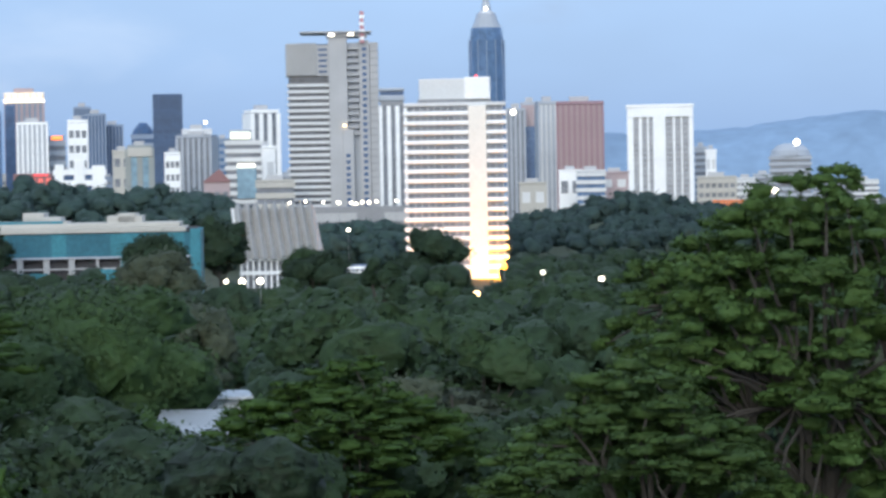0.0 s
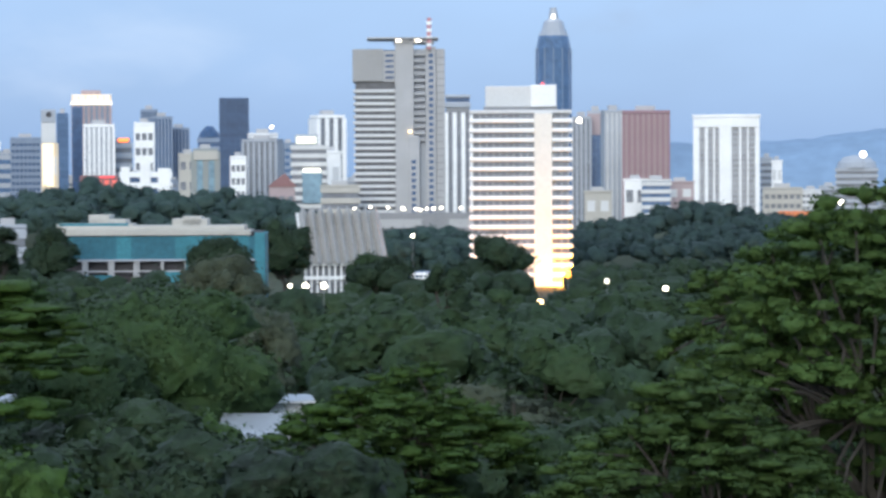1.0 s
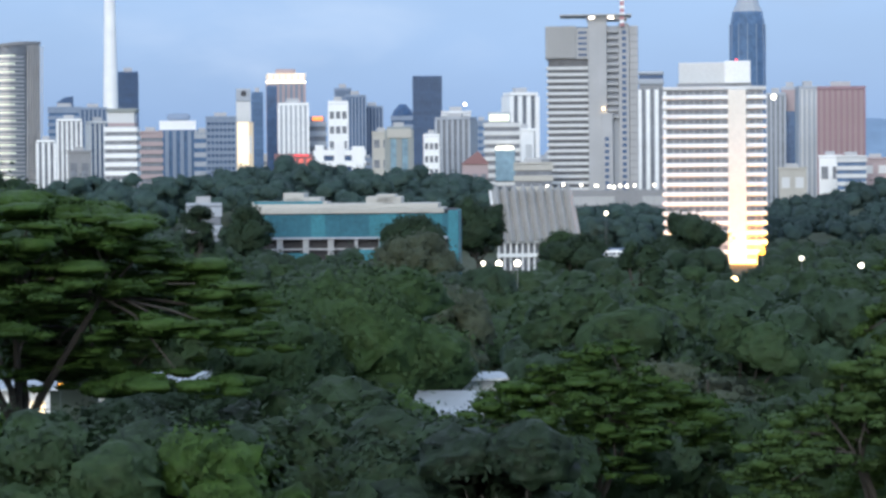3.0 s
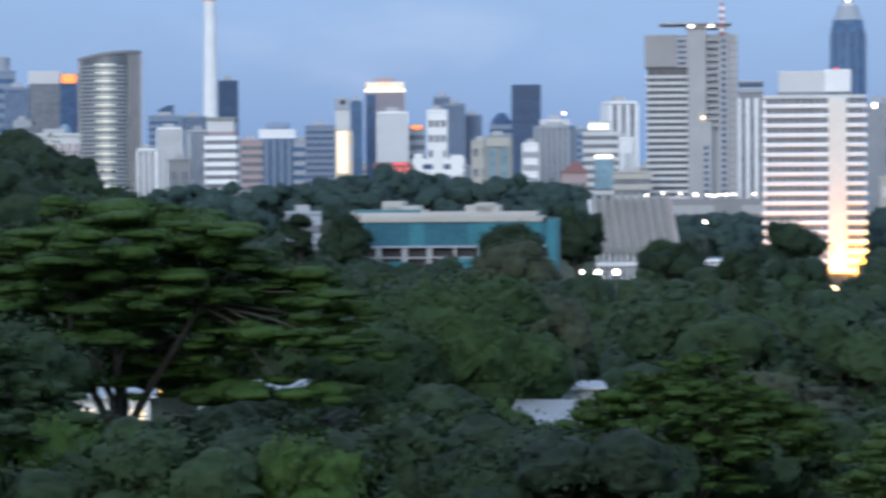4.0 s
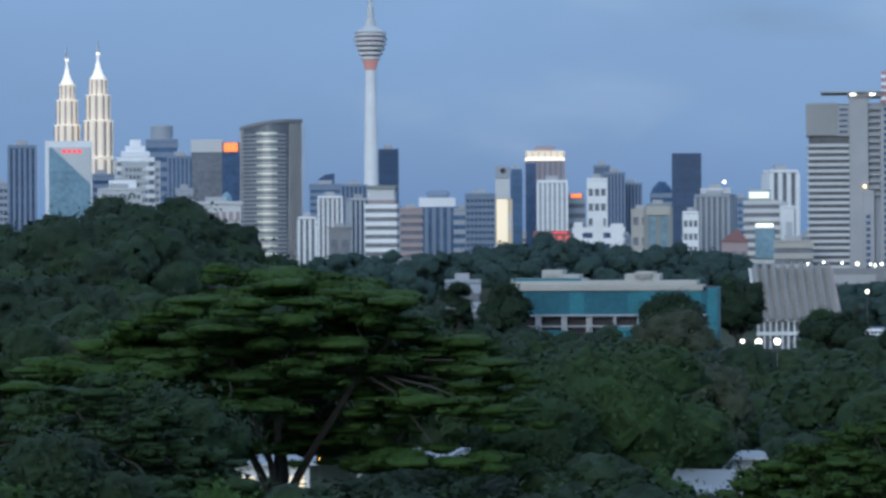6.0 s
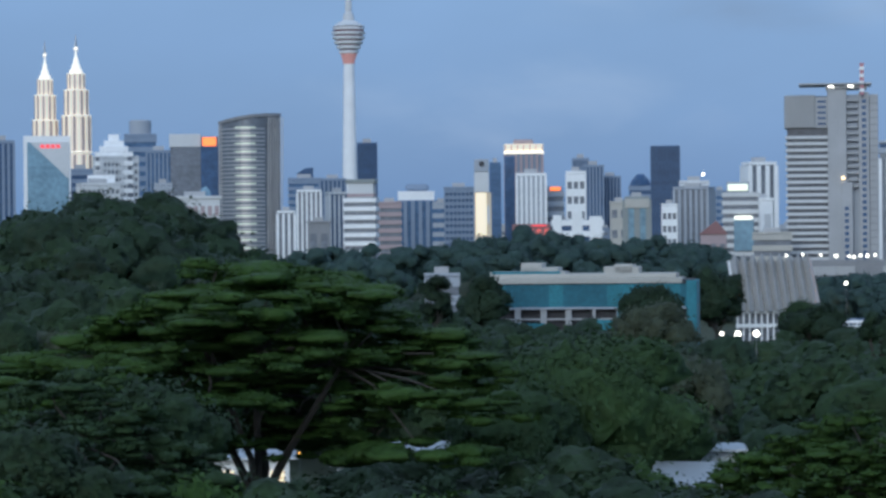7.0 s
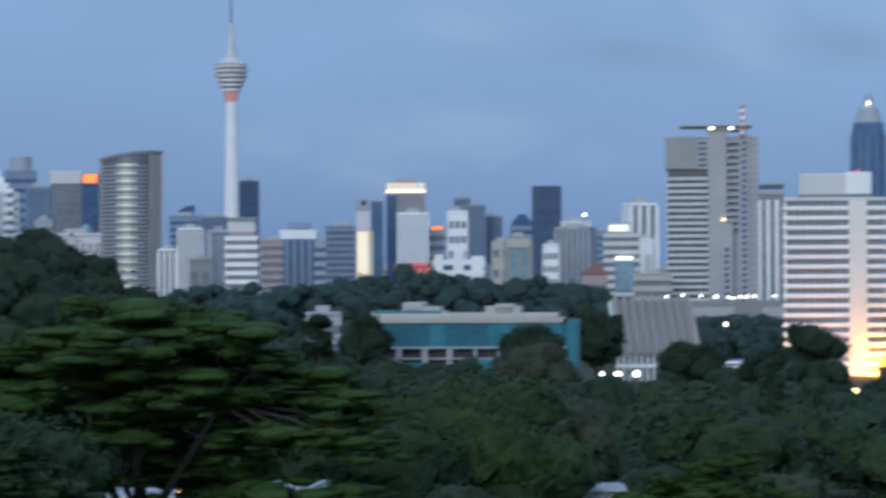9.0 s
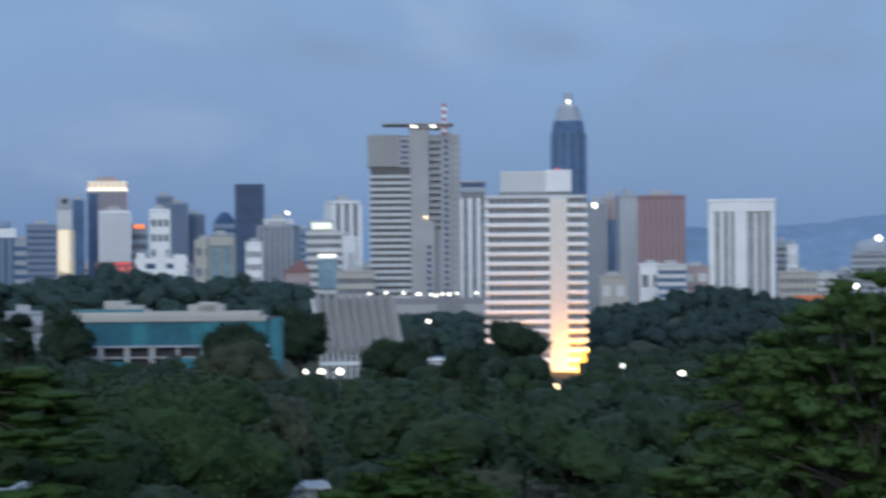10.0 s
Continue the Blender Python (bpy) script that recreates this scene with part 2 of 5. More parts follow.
def prism(outline, z0, z1):
    """An upright prism over a plan outline."""
    bm = bmesh.new()
    lo = [bm.verts.new((x, y, z0)) for x, y in outline]
    hi = [bm.verts.new((x, y, z1)) for x, y in outline]
    n = len(lo)
    for i in range(n):
        bm.faces.new((lo[i], lo[(i + 1) % n], hi[(i + 1) % n], hi[i]))
    bm.faces.new(list(reversed(lo)))
    bm.faces.new(hi)
    bmesh.ops.recalc_face_normals(bm, faces=bm.faces)
    return bm


def bump_hill(x, y, az, r, sa, sr, h):
    a = math.degrees(math.atan2(x, y))
    d = math.hypot(x, y)
    return h * math.exp(-((a - az) / sa) ** 2 - ((d - r) / sr) ** 2)


def ground_z(x, y):
    """Height of the land: a slope below the window, woods, low hills."""
    d = math.hypot(x, y)
    z = float(np.interp(d, (0, 60, 170, 260, 400, 700, 1000, 2500, 5000), (27, 25, 18.5, 15.5, 9, 4.0, 2.5, 0, 0)))
    if y > 0:
        z += bump_hill(x, y, -6.9, 560, 3.1, 170, 28) + bump_hill(x, y, -12.0, 600, 2.5, 170, 15) + bump_hill(x, y, 1.3, 1330, 2.9, 170, 26)
        z += bump_hill(x, y, -2.6, 1330, 1.3, 170, 14)
        z += bump_hill(x, y, 4.4, 1400, 1.6, 150, 16) + bump_hill(x, y, 13.2, 1640, 1.5, 200, 15)
        z += bump_hill(x, y, 16.5, 1640, 2.2, 200, 8)
    return z


def at(az, d):
    return d * math.sin(radians(az)), d * math.cos(radians(az))


def up(el, d):
    return EYE + d * math.tan(radians(el))


def thing(name, az, d, label, category, group="", turn=0.0, z=None):
    """An empty at a thing's base, facing the window."""
    ob = new(name)
    x, y = at(az, d)
    ob.matrix_world = pose(x, y, ground_z(x, y) if z is None else z, 0, 0, -az + turn)
    return tagged(ob, label, category, group)


def building(label, az0, az1, el, d, wall, style="bands", glass=None, n=12, turn=0.0, ratio=0.8, name="office_tower", ribs=6, roof=True, el0=None):
    """A block seen between two bearings up to an elevation. Its wall, slabs, ribs and roof are parts. Returns the empty, width, depth and height."""
    az = (az0 + az1) / 2
    seen = 2 * d * math.tan(radians(az1 - az0) / 2)
    c, s = abs(math.cos(radians(turn))), abs(math.sin(radians(turn)))
    w = seen / (c + ratio * s)
    dep = w * ratio
    base = None if el0 is None else up(el0, d)
    ob = thing(name, az, d, label, "building", "buildings of the skyline", turn, base)
    h = up(el, d) - ob.matrix_world.translation.z
    glass = glass or GLASS_GREY
    body = wall if style == "plain" else glass
    part("wall", box(-w / 2, w / 2, -dep / 2, dep / 2, 0, h, 0.2), body, ob)
    g = 0.025 * w + 0.25
    if style in ("bands", "grid"):
        step = h / n
        me = None
        for i in range(n):
            if me is None:
                o = part("spandrel", box(-w / 2 - g, w / 2 + g, -dep / 2 - g, dep / 2 + g, 0, step * 0.52, 0.1), wall, ob)
                me = o.data
            else:
                o = part("spandrel", me, wall, ob)
            o.location = (0, 0, h - step * (i + 0.52) - 0.3)
    if style in ("ribs", "grid"):
        rw = w / ribs * (0.5 if style == "ribs" else 0.3)
        me = me2 = None
        for i in range(ribs + 1):
            x = -w / 2 + w * i / ribs
            o = part("rib", me or box(-rw / 2, rw / 2, -dep / 2 - g * 1.5, dep / 2 + g * 1.5, 0, h - 0.5, 0.05), wall, ob)
            me = o.data
            o.location = (x, 0, 0)
        nd = max(2, round(ribs * ratio))
        if turn:
            for i in range(1, nd):
                o = part("rib", me2 or box(-w / 2 - g * 1.5, w / 2 + g * 1.5, -rw / 2, rw / 2, 0, h - 0.5, 0.05), wall, ob)
                me2 = o.data
                o.location = (0, -dep / 2 + dep * i / nd, 0)
    if style == "plain":
        k = max(2, ribs // 2)
        me = None
        for i in range(k):
            for j in range(max(2, n // 2)):
                ww, hh = w / k * 0.6, h / max(2, n // 2) * 0.4
                o = part("window", me or box(-ww / 2, ww / 2, -0.15, 0.25, -hh / 2, hh / 2), glass, ob)
                me = o.data
                o.location = (-w / 2 + w * (i + 0.5) / k, -dep / 2 - 0.05, h * (j + 0.5) / max(2, n // 2))
    if roof:
        part("parapet", box(-w / 2 - g, w / 2 + g, -dep / 2 - g, dep / 2 + g, h, h + 0.02 * h + 0.6, 0.1), wall, ob)
        part("plant_room", box(-w * 0.24, w * 0.2, -dep * 0.2, dep * 0.25, h + 0.01 * h, h + 0.045 * h + 2.2, 0.1), CONCRETE, ob)
    return ob, w, dep, h


def lamp_at(az, el, d, r, mat, label, name="lamp"):
    """A small shining lamp on a post that stands on the ground."""
    x, y = at(az, d)
    z0, z = ground_z(x, y), up(el, d)
    ob = tagged(new(name), label, "lamp", "lamps in the dusk")
    ob.matrix_world = pose(x, y, z0)
    bm = bmesh.new()
    bmesh.ops.create_icosphere(bm, subdivisions=2, radius=r, matrix=Matrix.Translation((0, 0, z - z0)))
    part("bulb", bm, mat, ob, "glowing lamp head")
    part("post", lathe([(r * 0.12, 0), (r * 0.08, z - z0 - r * 0.8)], 8), DARKCON, ob)
    return ob


# ---- ground, hills behind the city ----
def ground():
    # finer rings of points where the view lies
    angles = [radians(-20 + 46 * i / 150) for i in range(150)] + [radians(26 + 314 * i / 70) for i in range(70)]
    nr, na = 100, len(angles)
    rr = [12 * (4990 / 12) ** (i / (nr - 1)) for i in range(nr)]
    verts, faces = [(0, 0, 27.0)], []
    for r in rr:
        for a in angles:
            verts.append((r * math.sin(a), r * math.cos(a), ground_z(r * math.sin(a), r * math.cos(a))))
    for j in range(na):
        faces.append((0, 1 + (j + 1) % na, 1 + j))
    for i in range(nr - 1):
        for j in range(na):
            a, b = 1 + i * na + j, 1 + i * na + (j + 1) % na
            faces.append((a, b, b + na, a + na))
    me = from_arrays("ground", verts, faces)
    me.materials.append(SOIL)
    for p in me.polygons:
        p.use_smooth = True
    tagged(new("ground", me), "dark grassy ground under the woods and city", "ground", kind="structure")


def far_hills():
    """The long wooded ridge behind the city."""
    verts, faces = [], []
    n, layers = 160, 7
    for i in range(n):
        az = -16 + 40 * i / (n - 1)
        crest = 0.20 + 0.66 / (1 + math.exp(-(az - 11.0) * 1.6)) + 0.33 * math.exp(-((az - 18.0) / 1.9) ** 2) \
            + 0.09 * noise.noise((az * 0.9, 0, 0)) + 0.035 * noise.noise((az * 3.1, 2, 0))
        for k in range(layers):
            f = k / (layers - 1)
            d = 4650 + 270 * f
            x, y = at(az, d)
            z = -10 + (up(crest, 4920) + 10) * math.sin(f * math.pi / 2) ** 0.8
            verts.append((x, y, z + (4 * noise.noise((x * 0.01, y * 0.01, 0)) if 0 < k else 0)))
    for i in range(n - 1):
        for k in range(layers - 1):
            a = i * layers + k
            faces.append((a, a + layers, a + layers + 1, a + 1))
    me = from_arrays("far_hills", verts, faces)
    me.materials.append(HILL_HAZED)
    for p in me.polygons:
        p.use_smooth = True
    tagged(new("backdrop_hills", me), "wooded hills behind the city, paled with painted haze", "hills", kind="structure")


ground()
far_hills()


# ---- city: towers from north to south ----
def twin_tower(az, el, d, w):
    ob = thing("skyscraper", az, d, "floodlit stepped steel skyscraper with a pointed spire", "skyscraper", "twin towers", z=0)
    h = up(el, d)
    r = w / 2
    z1, z2, z3, z4 = h * 0.50, h * 0.655, h * 0.765, h * 0.835
    for rad, a, b in ((r, 0, z1), (r * 0.94, z1, z2), (r * 0.78, z2, z3), (r * 0.58, z3, z4)):
        drum = part("drum", lathe([(rad * 0.97, a), (rad * 0.95, b)], 16), LIT_STONE, ob)
        k = 20
        dark = bright = None
        for i in range(k):
            t = math.tau * (i + 0.5) / k
            if i % 2:
                o = part("pier", bright or box(-rad * 0.08, rad * 0.08, -rad * 0.06, rad * 0.06, a, b - (b - a) * 0.03, 0.1), LIT_PIER, drum)
                bright = o.data
            else:
                o = part("pier", dark or box(-rad * 0.06, rad * 0.06, -rad * 0.07, rad * 0.07, a, b - (b - a) * 0.03, 0.1), PINK, drum)
                dark = o.data
            o.location, o.rotation_euler = (rad * 0.98 * math.cos(t), rad * 0.98 * math.sin(t), 0), (0, 0, t + math.pi / 2)
        part("ledge", lathe([(rad * 1.02, b - h * 0.006), (rad * 1.07, b - h * 0.002), (rad * 0.9, b)], 24), LIT_LEDGE, ob, "ledge glowing as if floodlit")
    part("crown", lathe([(r * 0.44, z4), (r * 0.42, h * 0.85), (r * 0.30, h * 0.852), (r * 0.27, h * 0.872), (r * 0.19, h * 0.874), (r * 0.15, h * 0.90), (r * 0.09, h * 0.902), (r * 0.06, h * 0.93)], 16), LIT_LEDGE, ob, "stepped crown glowing as if floodlit")
    part("spire", lathe([(r * 0.09, h * 0.93), (r * 0.07, h * 0.955), (0.5, h)], 8), STEEL, ob)
    bm = bmesh.new()
    bmesh.ops.create_icosphere(bm, subdivisions=2, radius=r * 0.14, matrix=Matrix.Translation((0, 0, h * 0.94)))
    part("ring_ball", bm, LIT_BRIGHT, ob)
    part("annex", lathe([(r * 0.55, 0), (r * 0.55, h * 0.42), (r * 0.5, h * 0.43)], 16), GLASS_DARK, ob).location = (r * 1.25, r * 0.3, 0)


# Steel that glows by itself in place of floodlights falling on it.
LIT_STONE = glow("steel_floodlight_glow", (0.80, 0.72, 0.64), 0.22)
LIT_PIER = glow("pier_floodlight_glow", (0.92, 0.83, 0.68), 0.32)
LIT_LEDGE = glow("ledge_floodlight_glow", (1.0, 0.95, 0.84), 0.50)


def telecom_tower(az, d, z_pod0, z_pod1, z_top, w0, w1, wp):
    ob = thing("telecom_tower", az, d, "tall white concrete telecommunications tower with a banded round pod", "tower", z=0)
    part("shaft", lathe([(w0 / 2, 0), (w0 / 2 * 0.98, z_pod0 * 0.35), (w1 / 2, z_pod0)], 24), WHITE, ob)
    hp, r = z_pod1 - z_pod0, wp / 2
    part("pod_foot", lathe([(w1 * 0.52, z_pod0 - hp * 0.03), (r * 0.40, z_pod0 + hp * 0.08), (r * 0.50, z_pod0 + hp * 0.22), (r * 0.4, z_pod0 + hp * 0.24)], 24), POD_GLOW, ob, "funnel glowing rosy as if lit")
    for i in range(6):
        f = i / 5
        rad = r * (0.58 + 0.42 * math.sin(min(1, f * 1.15) * math.pi / 2)) * (1 if i < 5 else 0.93)
        z = z_pod0 + hp * (0.22 + 0.115 * i)
        part("pod_floor", lathe([(rad * 0.93, z), (rad, z + hp * 0.02), (rad * 1.04, z + hp * 0.070), (rad * 0.95, z + hp * 0.075)], 32), WHITE, ob)
        part("pod_window_band", lathe([(rad * 0.90, z + hp * 0.05), (rad * 0.93, z + hp * 0.118)], 32), PODWIN, ob, "dark maroon window band")
    zt = z_pod0 + hp * 0.90
    part("pod_roof", lathe([(r * 0.96, zt - hp * 0.01), (r * 0.7, zt + hp * 0.06), (r * 0.36, zt + hp * 0.14), (r * 0.30, zt + hp * 0.30), (r * 0.22, zt + hp * 0.34)], 32), OFFWHITE, ob)
    part("mast_base", lathe([(r * 0.20, zt + hp * 0.3), (r * 0.20, zt + hp * 0.62), (r * 0.13, zt + hp * 0.66), (r * 0.12, zt + hp * 1.0)], 12), OFFWHITE, ob)
    part("antenna", lathe([(r * 0.075, zt + hp), (r * 0.06, zt + hp * 1.6), (0.5, z_top)], 10), BLUEGREY, ob)


PODWIN = paint("maroon_window_band", (0.17, 0.09, 0.11), 0.4)
# Concrete given a glow of its own for the rosy light on it.
POD_GLOW = glow("rosy_concrete_self_glow", (0.62, 0.30, 0.28), 0.22)

SIGN_SOFT = glow("soft_white_sign", (0.9, 0.95, 0.78), 0.7)
# Crown wall emits faintly itself, for the floodlight from its ledge.
CROWN_PIER = glow("crown_floodlight_glow", (0.95, 0.80, 0.62), 0.3)
ARCADE_RED = glow("dim_red_windows", (0.75, 0.14, 0.12), 0.3)

# twin skyscrapers and the towers beside them
twin_tower(-8.113, 3.951, 4500, 41)
twin_tower(-7.502, 4.085, 4480, 47)
telecom_tower(-2.091, 3900, up(3.508, 3900), up(4.316, 3900), up(5.480, 3900), 21.5, 14.5, 45.0)

ob, w, dep, h = building("white framed glass office block with a pale slanting reflection", -8.545, -7.627, 2.080, 3000, WHITE, "plain", GLASS_TEAL, 2, ribs=2, roof=False)
part("curtain_glass", box(-w * 0.42, w * 0.46, -dep / 2 - 0.9, -dep / 2 - 0.2, 0, h * 0.955), GLASS_TEAL, ob, "teal curtain glass")
# Thin off-white wedge painted in for the slanting reflection on the glass.
part("reflection_plate", prism([(-w * 0.36, 0), (w * 0.46, -h * 0.25), (w * 0.46, 0)], 0, 0.5), OFFWHITE, ob, "pale slanting plate painted as a reflection").matrix_basis = pose(0, -dep / 2 - 0.9, h * 0.955, 90, 0, 0)
for i in range(4):
    part("sign_bar", box(-w * 0.14 + i * w * 0.11, -w * 0.14 + i * w * 0.11 + w * 0.085, -dep / 2 - 1.6, -dep / 2 - 1.4, h * 0.915, h * 0.94), SIGN_RED, ob)
building("dark blue glass office slab", -7.667, -7.190, 1.384, 3300, BLUEGREY, "bands", GLASS_DARK, 14)
building("slim dark grey office tower", -9.262, -8.734, 1.938, 3100, BLUEGREY, "ribs", GLASS_DARK, 14, ribs=5)
building("low blue grey apartment block", -9.871, -9.564, 1.396, 3300, BLUEGREY, "bands", GLASS_DARK, 14)
building("low grey apartment block", -9.598, -9.291, 1.217, 3200, PALEGREY, "grid", GLASS_DARK, 14, ribs=4)
building("small hazy office block", -10.201, -9.851, 1.198, 3250, BLUEGREY, "bands", GLASS_DARK, 9)
building("white hotel tower with stepped crown", -7.165, -6.308, 1.627, 3200, OFFWHITE, "grid", GLASS_GREY, 16, ribs=9, turn=18)
ob, w, dep, h = building("stepped white crown of terraces above the hotel", -7.130, -6.418, 1.761, 3202, WHITE, "bands", GLASS_GREY, 14, roof=False)
for f, zz in ((0.8, 1.045), (0.55, 1.09), (0.3, 1.14)):
    part("terrace", box(-w / 2 * f, w / 2 * f, -dep / 2 * f, dep / 2 * f, h, h * zz, 0.2), WHITE, ob)
building("white terraced podium block", -7.503, -6.669, 1.103, 2900, OFFWHITE, "grid", GLASS_GREY, 12, ribs=8, turn=10)
building("white terraced upper block", -7.280, -6.779, 1.248, 2920, WHITE, "bands", GLASS_GREY, 12)
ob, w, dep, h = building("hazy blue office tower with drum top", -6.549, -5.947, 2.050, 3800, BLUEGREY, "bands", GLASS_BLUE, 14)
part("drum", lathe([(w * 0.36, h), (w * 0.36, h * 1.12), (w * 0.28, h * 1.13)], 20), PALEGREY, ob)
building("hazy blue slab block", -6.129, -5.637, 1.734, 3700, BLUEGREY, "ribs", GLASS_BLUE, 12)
building("pale low block of the city", -5.978, -5.643, 1.094, 2900, PALEGREY, "grid", GLASS_GREY, 10, ribs=4)
ob, w, dep, h = building("grey and dark blue office tower with lit orange sign", -5.657, -4.706, 2.044, 3000, PALEGREY, "smooth", GLASS_GREY, 20, roof=False)
part("cornice", box(-w / 2 - 1, w * 0.13, -dep / 2 - 1, dep / 2, h * 0.93, h * 1.02, 0.2), OFFWHITE, ob, "pale roof band")
part("side_wing", box(w * 0.13, w / 2 + 1, -dep / 2 - 2, dep / 2, 0, h * 0.94, 0.2), GLASS_DARK, ob, "dark blue glass wing")
part("sign", box(w * 0.17, w * 0.45, -dep / 2 - 3, -dep / 2 - 1, h * 0.935, h * 0.995, 0.2), SIGN_ORANGE, ob, "glowing orange roof sign")
ob, w, dep, h = building("cream hotel with flat lit roof band", -5.646, -4.683, 0.820, 2100, OFFWHITE, "plain", PINK, 8, name="hotel", ribs=14)
part("dome", lathe([(4.5, h), (4.2, h + 4), (3.0, h + 7), (1.0, h + 9)], 16), GLASS_TEAL, ob, "small teal dome").location = (w * 0.2, 6, 0)


def curved_tower(az0, az1, el_l, el_r, d):
    """Bowed slab with fins and a roof line that sweeps upward."""
    az = (az0 + az1) / 2
    w = 2 * d * math.tan(radians(az1 - az0) / 2)
    ob = thing("office_tower", az, d, "bowed silver office tower with sweeping roof and lit floors", "building", "buildings of the skyline", z=0)
    hl, hr = up(el_l, d), up(el_r, d)
    n = 26

    def bow(f):
        return -w * 0.30 * math.sin(math.pi * f) ** 0.8

    def roof_z(f):
        return hl + (hr - hl) * (1 - (1 - f) ** 2.2)
    bm = bmesh.new()
    cols = []
    for i in range(n + 1):
        f = i / n
        x, y = -w / 2 + w * f, bow(f)
        cols.append([bm.verts.new((x + (1.6 if k == 1 else 0) * (0.5 - f), yy, z)) for k, (yy, z) in enumerate(((y, 0), (y, roof_z(f)), (w * 0.4, roof_z(f)), (w * 0.4, 0)))])
    for a, b in zip(cols, cols[1:]):
        for k in range(3):
            bm.faces.new((a[k], b[k], b[k + 1], a[k + 1]))
    bm.faces.new(cols[0][::-1]); bm.faces.new(cols[-1])
    bmesh.ops.recalc_face_normals(bm, faces=bm.faces)
    part("wall", bm, GLASS_GREY, ob)
    for i in range(n + 1):
        f = i / n
        x, y, z = -w / 2 + w * f, bow(f), roof_z(f)
        if f <= 0.04 or f >= 0.74:
            part("fin", box(x - 0.4, x + 0.4, y - 1.0, y + 0.3, 0, z - 1.5, 0.1), STEEL, ob).rotation_euler = (0, radians(0.8 if f > 0.5 else 0), 0)
    for i in range(40):
        z = hl * 0.97 * (i + 0.5) / 40
        f0, f1 = 0.05, 0.74
        pts = [(-w / 2 + w * f, bow(f) - 0.8) for f in np.linspace(f0, f1, 10)]
        pts += [(x, y + 1.1) for x, y in reversed(pts)]
        part("floor_band", prism(pts, z, z + 1.35), STEEL, ob)
        pts = [(-w / 2 + w * f, bow(f) - 0.5) for f in np.linspace(0.26, 0.60, 6)]
        pts += [(x, y + 0.7) for x, y in reversed(pts)]
        if i % 2:
            part("lit_window_strip", prism(pts, z + 1.5, z + 2.5), LIT_FLOOR, ob, "dimly lit window strip")
    pts = [(-w / 2 - 0.5 + (w + 1) * f, bow(f) - 1.2) for f in np.linspace(0, 1, 15)]
    bm = bmesh.new()
    lo = [bm.verts.new((x, y, roof_z(i / 14) - 1.2)) for i, (x, y) in enumerate(pts)]
    hi = [bm.verts.new((x, y, roof_z(i / 14) + 1.6)) for i, (x, y) in enumerate(pts)]
    lo2 = [bm.verts.new((v.co.x, v.co.y + 1.5, v.co.z)) for v in lo]
    hi2 = [bm.verts.new((v.co.x, v.co.y + 1.5, v.co.z)) for v in hi]
    for i in range(14):
        for a, b in ((lo, hi), (hi, hi2), (hi2, lo2), (lo2, lo)):
            bm.faces.new((a[i], a[i + 1], b[i + 1], b[i]))
    bmesh.ops.recalc_face_normals(bm, faces=bm.faces)
    part("roof_edge", bm, DARKCON, ob, "dark sweeping roof edge")


LIT_FLOOR = glow("dimly_lit_floor", (0.85, 0.92, 0.74), 0.10)
curved_tower(-4.692, -3.468, 2.319, 2.472, 2500)

building("white narrow block of the city", -3.541, -3.203, 0.525, 2300, WHITE, "ribs", GLASS_GREY, 8, ribs=3)
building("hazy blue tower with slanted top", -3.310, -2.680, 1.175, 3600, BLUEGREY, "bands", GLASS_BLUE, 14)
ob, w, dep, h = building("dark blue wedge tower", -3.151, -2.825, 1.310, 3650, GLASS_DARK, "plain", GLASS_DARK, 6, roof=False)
part("wedge_top", prism([(-w / 2, 0), (w / 2, 0), (w / 2, w * 0.36), (0, w * 0.3)], -dep / 2, dep / 2), GLASS_DARK, ob).matrix_basis = pose(0, 0, h, 90, 0, 0)
building("white ribbed apartment tower", -3.143, -2.682, 0.938, 2900, WHITE, "ribs", GLASS_GREY, 14, ribs=5)
building("dark blue office block", -2.691, -2.184, 1.159, 3300, BLUEGREY, "ribs", GLASS_DARK, 12)
building("white framed block of the city", -2.570, -2.141, 0.888, 2700, OFFWHITE, "ribs", GLASS_DARK, 12, ribs=4, turn=15)
building("grey concrete block of the city", -2.946, -2.496, 0.316, 2200, DARKCON, "plain", GLASS_GREY, 5, ribs=4)
building("dark blue glass tower", -1.930, -1.558, 1.853, 4300, GLASS_DARK, "ribs", GLASS_DARK, 10, ribs=6)
ob, w, dep, h = building("white office block with horizontal window strips", -2.210, -1.533, 0.817, 2200, WHITE, "bands", GLASS_GREY, 11, turn=-8, roof=False)
part("crown", box(-w * 0.4, w * 0.44, -dep * 0.4, dep * 0.4, h, h + 11, 0.3), OFFWHITE, ob)
part("crown_gap", box(-w * 0.42, w * 0.46, -dep * 0.42, dep * 0.42, h + 0.6, h + 3, 0.1), PINK, ob, "brown recessed storey")
part("cap", box(-w * 0.46, w * 0.5, -dep * 0.44, dep * 0.44, h + 11, h + 14, 0.3), GREENGREY, ob)
building("brown apartment block of the city", -1.534, -1.083, 0.688, 2600, PINK, "bands", GLASS_GREY, 10)
building("blue grey block with white roof band", -1.139, -0.248, 0.750, 3100, BLUEGREY, "ribs", GLASS_BLUE, 10, roof=False)
ob, w, dep, h = building("white roof storey of the city", -1.137, -0.415, 0.931, 3098, WHITE, "plain", OFFWHITE, 2, roof=False, ribs=2, name="office_block")
part("roof_shed", box(-w * 0.3, w * 0.35, -4, 4, h, h + 8, 2.5), BLUEGREY, ob)
building("blue glass block of the city", -0.440, -0.135, 0.679, 3000, PALEGREY, "bands", GLASS_BLUE, 8)
